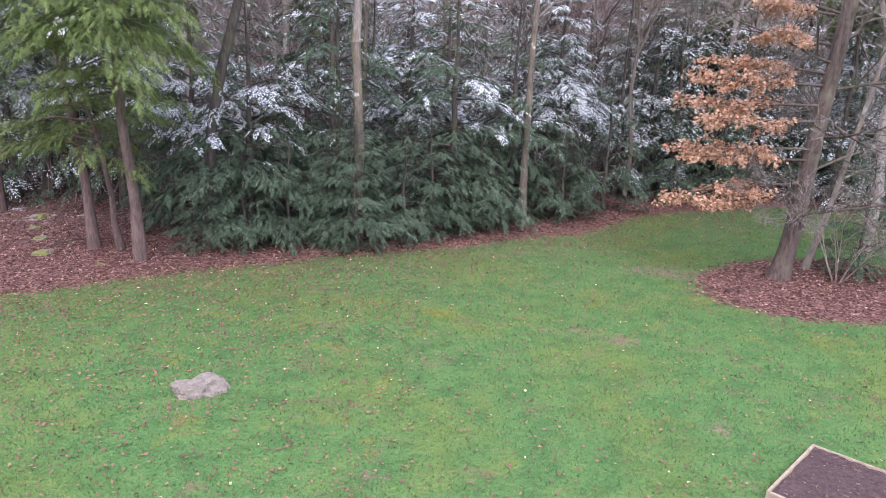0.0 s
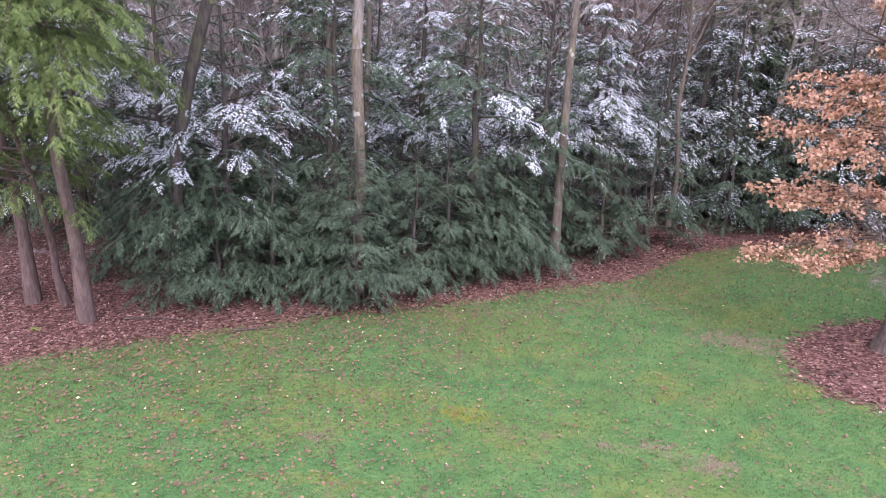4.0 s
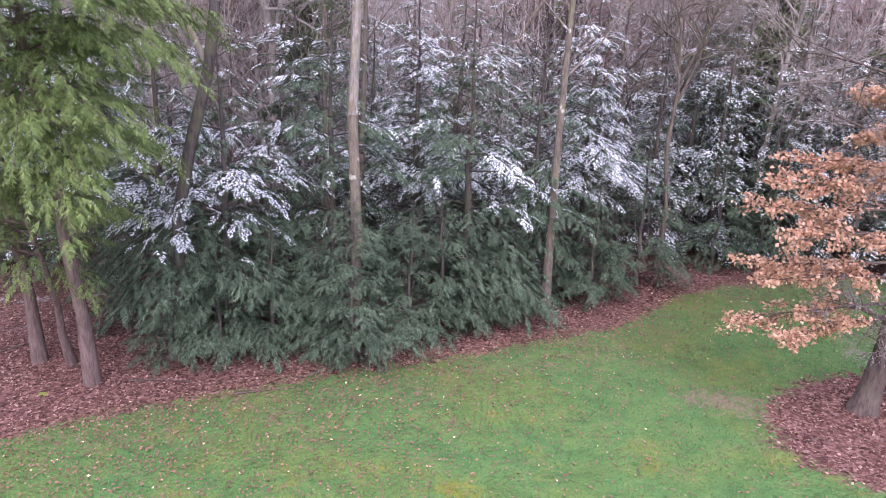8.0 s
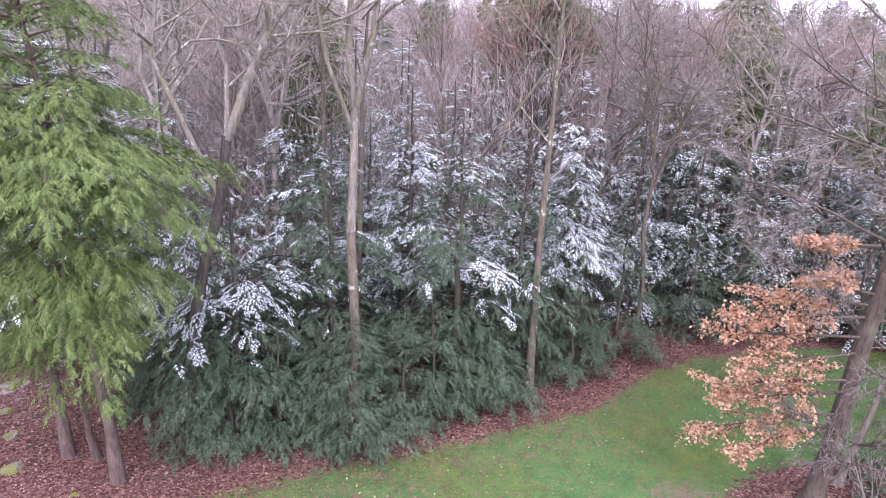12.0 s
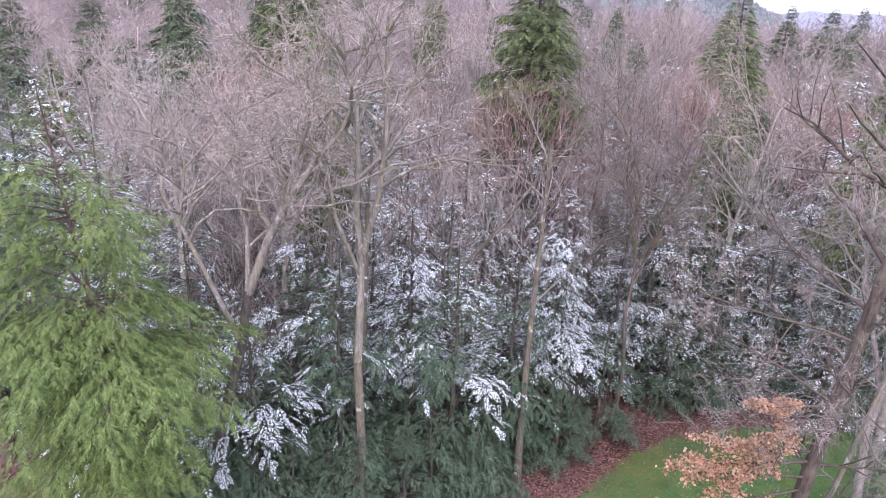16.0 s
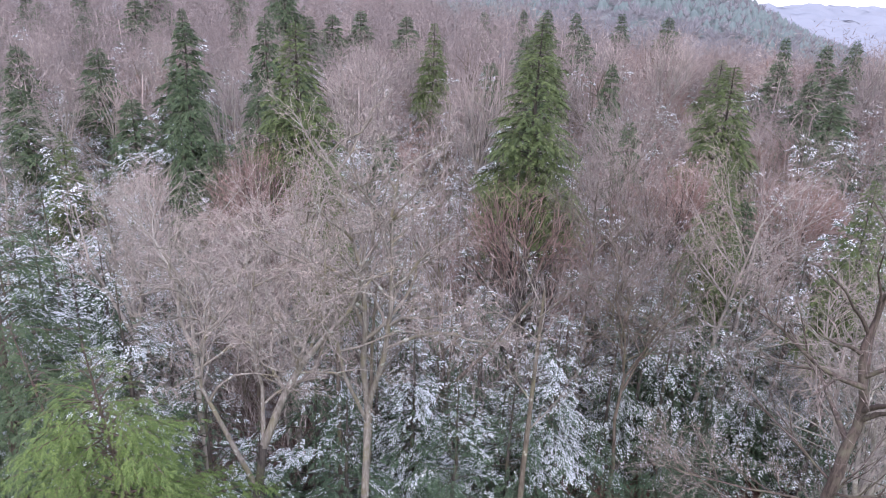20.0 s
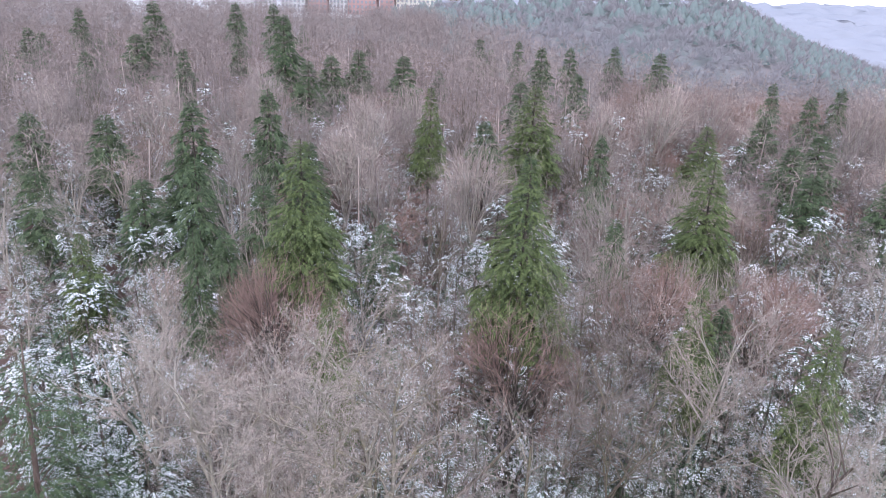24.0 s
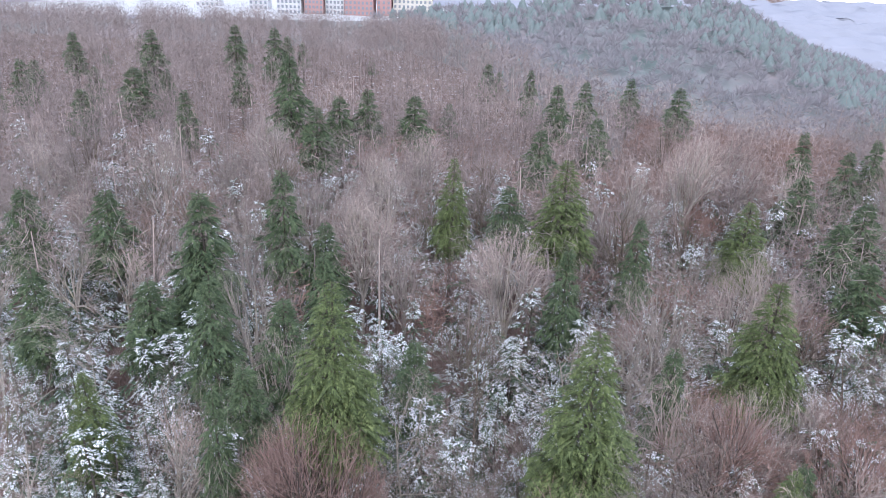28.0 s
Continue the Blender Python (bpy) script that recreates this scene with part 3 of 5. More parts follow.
# ---------------------------------------------------------------- the separate bare trees near the lawn
def limbs(parent, seed, stems, plan, fine, bark, twigs, squash=1.0):
    """Each limb a part, with its fine twigs."""
    rows = []
    for i, s in enumerate(stems):
        wood, twig, a = bare_data(seed + i, [s], plan, fine, squash)
        limb = put("limb", mesh("limb", *wood, bark), parent, smooth=True)
        rows.append(a)
        if twig is not None:
            tagged(put("twig_crown", mesh("twig_crown", *twig, twigs), limb, "fine leafless twigs"), kind="stuff")
    return np.concatenate(rows)



# side limbs, crooked and seen through
OPEN = [(1.7, 6, 0.75, 0.55, 0.04, 0.26, 0.2), (1.7, 6, 0.75, 0.55, 0.03, 0.24, 0.12), (2.0, 4, 0.75, 0.55, 0.01, 0.2, 0.1), (2.0, 0, 0, 0, 0.0, 0.2, 0)]


def crooked(parent, seed, stems, bark, twigs, count, reach, lowest):
    """Stems through points relative to the base: (points, radius, radius at the tip). Each bears crooked side limbs above a height."""
    r = np.random.default_rng(seed)
    for n, (pts, r0, r1) in enumerate(stems):
        stem = put("stem", mesh("stem", *chain(pts, r0, r1, 8, 1.0), bark), parent, smooth=True)
        p = np.array(pts, float)
        along = np.linspace(0, 1, 60)
        at = np.stack([np.interp(along, np.linspace(0, 1, len(p)), p[:, k]) for k in range(3)], 1)
        at = at[at[:, 2] > lowest]
        if not len(at):
            continue
        for j in range(count):
            f = (j + r.uniform(0.1, 0.9)) / count
            q = at[int(f * (len(at) - 1))]
            a = j * 2.4 + r.normal(0, 0.4)
            wood, twig, _ = bare_data(seed * 7 + n * 40 + j, [(q, (math.cos(a), math.sin(a), r.uniform(0.5, 1.3)), reach * (1.15 - 0.5 * f) * r.uniform(0.75, 1.2), max(0.022, r1 + (r0 - r1) * (1 - f) * 0.45))], OPEN, 2)
            limb = put("limb", mesh("limb", *wood, bark), stem, smooth=True)
            if twig is not None:
                tagged(put("twig_crown", mesh("twig_crown", *twig, twigs), stem, "fine leafless twigs"), kind="stuff")


# forked grey tree standing among the hemlocks
e = thing("forked_tree", spot(-4.0, 20.4, 0), "forked grey bare tree with a wide twiggy crown", "bare tree")
g = e.location.z
put("trunk", mesh("trunk", *chain([(0, 0, -0.1), (0.05, 0.1, 3.0 - g), (-0.15, 0.5, 6.0 - g)], 0.15, 0.13), M_LICHEN), e, smooth=True)
crooked(e, 31, [([(-0.15, 0.5, 5.9 - g), (-0.12, 0.8, 7.9 - g), (-0.14, 1.0, 9.2 - g), (-0.24, 0.8, 10.6 - g), (-0.14, 0.6, 12.1 - g), (-0.2, 0.6, 13.6 - g), (-0.5, 0.6, 14.8 - g), (-0.8, 0.6, 16.5 - g), (-1.5, 0.6, 17.6 - g)], 0.13, 0.03),
                ([(-0.12, 0.95, 9.1 - g), (0.42, 0.6, 11.1 - g), (0.6, 0.6, 12.6 - g), (0.62, 0.6, 14.0 - g), (0.6, 0.6, 15.6 - g), (0.85, 0.6, 17.2 - g)], 0.095, 0.03),
                ([(-0.14, 0.9, 8.6 - g), (-0.75, 0.5, 10.4 - g), (-1.0, 0.4, 12.0 - g), (-1.7, 0.3, 14.2 - g), (-2.1, 0.3, 16.0 - g)], 0.07, 0.02)], M_GREYBARK, M_PALETWIG, 14, 3.5, 11.2 - g)

# slim straight trunk with lichen, broken at the top
e = thing("slim_tree", spot(1.1, 23.2, 0), "slim straight trunk with pale lichen and a broken top", "bare tree")
g = e.location.z
put("trunk", mesh("trunk", *chain([(0, 0, -0.1), (0.03, 0.3, 5.4 - g), (0.15, 0.7, 9.0 - g), (0.25, 1.0, 12.2 - g)], 0.13, 0.045), M_LICHEN), e, smooth=True)
limbs(e, 330, [((0.1, 0.5, h - g), (math.cos(a), math.sin(a), 0.9), l, 0.03) for h, a, l in ((7.0, 0.4, 3.0), (8.2, 2.9, 3.2), (9.0, 4.6, 2.8), (9.8, 1.2, 3.4), (10.6, 3.6, 3.0), (11.4, 5.6, 2.6), (11.9, 2.2, 2.4))],
      [(1.5, 7, 0.7, 0.45, 0.05, 0.1, 0.1), (2, 6, 0.7, 0.5, 0.03, 0.12, 0.1), (2, 4, 0.7, 0.5, 0, 0.15, 0.1), (2, 0, 0, 0, 0, 0.2, 0)], 2, M_GREYBARK, M_TWIG)

# leaning dark tree with a spreading crown
e = thing("leaning_tree", spot(-8.3, 19.4, 0), "dark leaning tree with a broad bare crown", "bare tree")
g = e.location.z
put("trunk", mesh("trunk", *chain([(0, 0, -0.1), (0.25, 0.1, 3.6 - g), (0.6, 0.15, 5.2 - g), (1.1, 0.25, 7.0 - g), (1.3, 0.4, 8.6 - g)], 0.16, 0.12), M_DARKBARK), e, smooth=True)
crooked(e, 35, [([(1.3, 0.4, 8.5 - g), (1.9, 0.6, 10.1 - g), (2.45, 0.6, 11.2 - g), (3.1, 0.6, 12.1 - g), (3.9, 0.6, 13.1 - g), (4.4, 0.5, 14.3 - g)], 0.13, 0.03), ([(2.3, 0.6, 10.9 - g), (2.7, 0.7, 12.3 - g), (3.2, 0.7, 13.7 - g), (3.2, 0.8, 15.2 - g)], 0.06, 0.02),
                ([(1.1, 0.25, 7.0 - g), (0.3, 0.3, 8.8 - g), (-0.5, 0.5, 10.4 - g), (-0.3, 0.7, 12.0 - g), (-0.8, 0.6, 13.8 - g)], 0.09, 0.02), ([(1.3, 0.4, 8.5 - g), (1.2, 0.9, 10.2 - g), (0.8, 1.2, 12.0 - g), (1.1, 1.3, 14.2 - g)], 0.08, 0.02)], M_GREYBARK, M_PALETWIG, 10, 2.6, 9.6 - g)
# slender brown trunks behind the hemlocks, and a dead one leaning across
for x, y, lean in ((-5.75, 25.0, -0.1), (-4.6, 24.5, 0.1)):
    e = thing("slender_tree", spot(x, y, 0), "slender brown tree trunk rising behind snowy hemlocks", "bare tree", "slender trunks")
    put("trunk", mesh("trunk", *chain([(0, 0, -0.1), (lean * 0.2, 0, 4.0), (lean * 0.8, 0.1, 7.0), (lean, 0.2, 9.5), (lean * 2.5, 0.2, 11.6)], 0.11, 0.04, 7), M_BROWNBARK), e, smooth=True)
    limbs(e, 420 + int(-x), [((lean, 0.1, h), (math.cos(a), math.sin(a), 0.9), 2.4, 0.025) for h, a in ((7.6, 0.4), (8.6, 2.6), (9.6, 4.6), (10.4, 1.2), (11.0, 3.4), (11.4, 5.4))],
          [(1.5, 7, 0.7, 0.45, 0.05, 0.1, 0.1), (2, 6, 0.7, 0.5, 0.03, 0.12, 0.1), (2, 0, 0, 0, 0, 0.2, 0)], 2, M_BROWNBARK, M_TWIG)
e = thing("dead_tree", spot(-6.3, 28.0, 0), "dead grey-brown trunk leaning among the hemlocks", "bare tree")
put("trunk", mesh("trunk", *chain([(0, 0, -0.1), (1.9, 0, 2.4), (4.0, 0.05, 5.0), (6.0, 0, 7.5), (7.6, 0, 9.9)], 0.12, 0.06, 7), M_BROWNBARK), e, smooth=True)
limbs(e, 431, [((x, 0, x * 1.26), (math.cos(a), math.sin(a), 0.5), 1.2, 0.02) for x, a in ((3.0, 1.0), (4.4, 3.2), (5.2, 5.0), (6.2, 0.3), (7.0, 2.4))],
      [(1.5, 4, 0.7, 0.45, 0.05, 0.1, 0.1), (2, 3, 0.7, 0.5, 0.03, 0.12, 0.1), (2, 0, 0, 0, 0, 0.2, 0)], 1, M_BROWNBARK, M_TWIG)
# broad-crowned trees behind it and beyond the lawn's oak
FORKS = ([(0, 0, 0.0), (0.7, 0.1, 1.4), (1.5, 0.0, 2.8), (2.0, 0.2, 3.6), (2.2, 0.3, 5.4)], [(0, 0, 0.0), (-0.6, 0.1, 1.5), (-0.5, 0.3, 3.0), (-1.2, 0.2, 4.4), (-2.4, 0.1, 6.0)],
         [(0, 0, -0.3), (0.1, -0.4, 1.9), (-0.3, -0.9, 3.6), (0.1, -1.4, 5.6)], [(0, 0, -0.6), (0.3, 0.8, 1.4), (0.2, 1.3, 3.0), (0.7, 1.6, 5.2)])
for x, y, h, turn, wide, bark, twig in ((-11.3, 25.5, 8.2, 0.0, 1.0, M_LIMB, M_PALETWIG), (-14.6, 27.5, 8.0, 1.9, 1.1, M_LIMB, M_PALETWIG), (-8.2, 27.8, 7.6, 4.2, 0.9, M_LIMB, M_PALETWIG),
                                        (11.6, 21.5, 6.0, 0.8, 1.05, M_LIMB, M_TWIG), (13.8, 24.6, 6.2, 2.6, 1.2, M_LIMB, M_PALETWIG), (14.0, 17.5, 5.5, 4.0, 1.1, M_OAKBARK, M_TWIG), (5.4, 28.2, 6.4, 5.3, 0.9, M_BROWNBARK, M_TWIG)):
    e = thing("spreading_tree", spot(x, y, 0), "grey bare tree with crooked spreading limbs", "bare tree", "spreading bare trees")
    put("trunk", mesh("trunk", *chain([(0, 0, -0.1), (0.1, 0, h * 0.3), (-0.12, 0.1, h * 0.65), (0, 0, h)], 0.09 if bark is M_BROWNBARK else 0.15, 0.06 if bark is M_BROWNBARK else 0.11), bark), e, smooth=True)
    stems = []
    for pts in FORKS:
        stems.append(([(wide * (a * math.cos(turn) - b * math.sin(turn)), wide * (a * math.sin(turn) + b * math.cos(turn)), h - 0.1 + c) for a, b, c in pts], 0.05 if bark is M_BROWNBARK else 0.1, 0.022))
    crooked(e, int(40 + x * 3 + y), stems, bark, twig, 9, 2.8, h + 0.5)

# the lawn's oak, with copper leaves left on its lower limbs
e = thing("oak_tree", spot(7.95, 18.5, 0), "leaning rough-barked tree with copper leaves on lower limbs", "tree")
g = e.location.z
put("trunk", mesh("trunk", *chain([(-0.05, 0, -0.1), (0.15, 0, 1.6 - g), (0.35, 0, 4.3 - g), (0.6, 0, 7.0 - g), (0.85, -0.1, 10.0 - g)], 0.25, 0.15, 11), M_OAKBARK), e, smooth=True)
BUSHY = [(1.4, 12, 0.8, 0.5, 0.02, 0.13, 0.12), (1.6, 9, 0.75, 0.5, 0.01, 0.14, 0.15), (2, 7, 0.75, 0.55, 0.0, 0.16, 0.1), (2, 0, 0, 0, 0, 0.2, 0)]
limbs(e, 340, [((0.85, -0.1, 9.9 - g), (0.05, 0, 1), 6.5, 0.16), ((0.9, -0.1, 12.6 - g), (-1.0, 0, 0.45), 3.6, 0.08)] + [((0.35 + 0.04 * h, 0, h - g), (math.cos(a), math.sin(a), 0.3), l, 0.042) for h, a, l in
      ((1.6, 4.2, 2.2), (2.0, 5.4, 2.4), (2.4, 3.5, 2.4), (3.2, 0.3, 3.2), (4.0, 4.9, 3.0), (4.6, 1.4, 3.4), (5.2, 5.8, 3.8), (5.8, 3.6, 3.8), (6.4, 0.7, 4.2), (7.0, 2.4, 4.4), (7.6, 4.4, 4.0), (8.2, 1.0, 4.5), (8.8, 3.1, 4.6), (9.3, 5.4, 4.4), (9.7, 2.0, 4.6))], BUSHY, 2, M_OAKBARK, M_TWIG)


def loose_leaves(at, size, rng, flat=0.6, hang=0.0):
    """Small folded leaves, two triangles each."""
    n = len(at)
    d = rng.normal(size=(n, 3)) * np.array([1, 1, 1 - flat])
    d[:, 2] -= hang
    d /= np.linalg.norm(d, axis=1, keepdims=True)
    s = np.cross(d, rng.normal(size=(n, 3)) * np.array([1 - flat, 1 - flat, 1.0]) + 1e-3)
    s /= np.linalg.norm(s, axis=1, keepdims=True) + 1e-9
    up = np.cross(s, d)
    l, w = size[:, None], size[:, None] * rng.uniform(0.28, 0.42, (n, 1))
    m = at + d * l * 0.5 + up * w * 0.35
    v = np.stack([at, m + s * w, at + d * l, m - s * w], 1).reshape(-1, 3)
    b = (np.arange(n) * 4)[:, None]
    return v, np.concatenate([b + np.array([[0, 1, 2]]), b + np.array([[0, 2, 3]])])


q = limbs(e, 360, [((0.25, -0.05, h - g), (-1, dy, up), l * 0.88, 0.04) for h, dy, up, l in ((2.5, -0.3, -0.05, 3.5), (2.8, -0.05, -0.1, 3.9), (3.4, -0.4, 0.0, 3.3), (3.7, -0.1, 0.0, 3.8), (4.4, -0.3, 0.0, 3.4), (4.8, 0.0, 0.0, 3.5), (5.3, -0.3, 0.1, 3.4), (5.6, -0.1, 0.1, 2.9), (6.3, -0.5, 0.1, 2.3), (7.0, -0.3, 0.1, 2.0))],
          [(1.5, 11, 0.65, 0.36, -0.008, 0.06, 0.2), (2, 6, 0.7, 0.5, -0.02, 0.12, 0.1), (2, 0, 0, 0, -0.03, 0.15, 0)], 3, M_OAKBARK, M_TWIG, 0.45)
q = q[(q[:, 0] >= 1) & (q[:, 4] < -0.4)]
rng = np.random.default_rng(36)
pick = rng.integers(0, len(q), 11000)
f = rng.uniform(0, 1, (11000, 1))
at = q[pick, 1:4] * (1 - f) + q[pick, 4:7] * f + rng.normal(0, 0.05, (11000, 3))
tagged(put("foliage", mesh("foliage", *loose_leaves(at, rng.uniform(0.06, 0.115, 11000), rng, 0.3, 0.5), M_BEECH), e, "dry copper-coloured leaves"), kind="stuff")

# ---------------------------------------------------------------- the wood behind
WOODS = "bare trees of the wood"
BARE = "leafless grey-brown tree of the wood"
CROWN = [(0.7, 12, 0.95, 0.5, 0.012, 0.05, 0.35), (1.0, 8, 0.75, 0.52, 0.015, 0.13, 0.2), (1.2, 7, 0.8, 0.55, 0.01, 0.16, 0.1), (1.0, 3, 0.8, 0.6, 0.0, 0.2, 0.1), (1.0, 0, 0, 0, 0, 0.2, 0)]
BROOM = [(0.7, 14, 0.75, 0.48, 0.012, 0.04, 0.28), (1.0, 9, 0.6, 0.5, 0.04, 0.1, 0.1), (1.0, 7, 0.7, 0.6, 0.02, 0.14, 0.05), (1.0, 3, 0.7, 0.6, 0.0, 0.15, 0.1), (1.0, 0, 0, 0, 0, 0.2, 0)]


def dome_data(seed, h, wide, n1, n2, n3, n4, w=0.03):
    """A rounded crown: limbs, branches and twigs fanning out to a dome."""
    r = np.random.default_rng(seed)
    c = np.array([0, 0, h * 0.40])
    reach = np.array([wide, wide, h * 0.60])

    def fan(way, k, spread):
        d = np.repeat(way, k, 0) + r.normal(0, spread, (len(way) * k, 3))
        d[:, 2] = np.abs(d[:, 2]) * 0.9 + 0.05
        return d / np.linalg.norm(d, axis=1, keepdims=True)

    def ends(d, lo, hi):
        return c + d * reach * r.uniform(lo, hi, (len(d), 1))

    d1 = fan(np.array([[0, 0, 0.55]]), n1, 0.75)
    p0 = np.stack([0 * d1[:, 0], 0 * d1[:, 0], h * r.uniform(0.22, 0.5, n1)], 1)
    p1 = ends(d1, 0.38, 0.6)
    d2 = fan(d1, n2, 0.30)
    f = r.uniform(0.35, 1.0, (len(d2), 1))
    s2 = np.repeat(p0, n2, 0) * (1 - f) + np.repeat(p1, n2, 0) * f
    p2 = ends(d2, 0.62, 0.85)
    d3 = fan(d2, n3, 0.16)
    f = r.uniform(0.2, 1.0, (len(d3), 1))
    s3 = np.repeat(s2, n3, 0) * (1 - f) + np.repeat(p2, n3, 0) * f
    p3 = ends(d3, 0.8, 1.0)
    d4 = fan(d3, n4, 0.12)
    f = r.uniform(0.2, 1.0, (len(d4), 1))
    s4 = np.repeat(s3, n4, 0) * (1 - f) + np.repeat(p3, n4, 0) * f
    p4 = ends(d4, 0.86, 1.05) + r.normal(0, 0.12, (len(d4), 3))
    one = np.ones
    mid = (p0 + p1) / 2 + r.normal(0, 0.15, p0.shape)
    wood = joined(tubes([(0, 0, -0.2), (0, 0, h * 0.25)], [(0, 0, h * 0.25), (0, 0, h * 0.55)], np.array([0.016, 0.012]) * h, np.array([0.012, 0.005]) * h, 7),
                  tubes(p0, mid, one(n1) * 0.0085 * h, one(n1) * 0.006 * h, 4), tubes(mid, p1, one(n1) * 0.006 * h, one(n1) * 0.004 * h, 4),
                  tubes(s2, p2, one(len(s2)) * 0.0042 * h, one(len(s2)) * 0.0016 * h, 3))
    t3, t4 = ribbons(s3, p3, one(len(s3)) * w * 1.3, r), ribbons(s4, p4, one(len(s4)) * w, r)
    return wood, joined(t3, t4), None


def dome_kind(seed, x, y, h, wide, twig, bark, counts=(9, 6, 5, 2), w=0.02):
    label = "russet-twigged leafless tree with a rounded crown" if twig is M_REDTWIG else "leafless grey tree with a rounded twiggy crown"
    return bare_tree("bare_tree", spot(x, y), label, dome_data(seed, h, wide, *counts, w), bark, twig, group=WOODS)


def bare_kind(seed, x, y, plan, twig, bark, h, fine, boost=1.0):
    d = bare_data(seed, [((0, 0, 0), (0.03 * (seed % 5 - 2), 0.02, 1), h, h * 0.0115 * boost)], plan, fine)
    return bare_tree("bare_tree", spot(x, y), "russet-twigged leafless tree of the wood" if twig is M_REDTWIG else BARE, d, bark, twig, group=WOODS)


NEAR = [bare_kind(50 + n, *a) for n, a in enumerate((
    (-9, 29.5, CROWN, M_PALETWIG, M_LIMB, 11.5, 3), (-2, 31, BROOM, M_TWIG, M_BROWNBARK, 11.0, 3), (6.4, 34.3, CROWN, M_TWIG, M_BROWNBARK, 11.5, 3), (16, 27.5, CROWN, M_PALETWIG, M_LIMB, 11.5, 3)))]
MID = [dome_kind(60, -16, 48, 12.5, 4.2, M_PALETWIG, M_LIMB), dome_kind(61, 8, 54, 12.0, 3.8, M_TWIG, M_LIMB), dome_kind(62, -4, 55, 12.5, 3.6, M_TWIG, M_BROWNBARK),
       dome_kind(63, -20, 40, 12.0, 4.5, M_PALETWIG, M_LIMB), dome_kind(64, 22, 58, 11.0, 3.6, M_REDTWIG, M_BROWNBARK)]
RUSSET = dome_kind(66, 12.0, 47.0, 10.4, 4.0, M_REDTWIG, M_DARKBARK, (11, 8, 6, 3), 0.024)
placed(NEAR[2], 7.1, 34.5, 2.0, 0.95)
for x, y, k, h in ((9.4, 31.6, 0, 1.08), (10.9, 32.2, 3, 1.08)):
    placed(NEAR[k], x, y, x * 3, h, 1.0)
for x, y, k, h in ((12.0, 43.5, 0, 1.0), (15.6, 45.0, 3, 1.0), (17.2, 60.0, 0, 1.0), (20.5, 63.5, 3, 1.05), (8.3, 44.0, 3, 1.05)):
    placed(MID[k], x, y, x * 2, h, h)
for x, y, h in ((9.9, 41.4, 1.12), (16.2, 40.2, 1.1), (-11.5, 36.4, 1.18), (-12.4, 38.6, 1.1), (17.5, 44.2, 0.95), (20.0, 46.5, 1.0), (1.3, 33.4, 1.15), (33.0, 93.0, 0.9), (29.5, 97.0, 0.9), (37.0, 91.0, 0.85), (26.0, 101.0, 0.85), (31.0, 89.0, 0.8), (41.0, 88.0, 0.8)):
    placed(RUSSET, x, y, x, h, h)

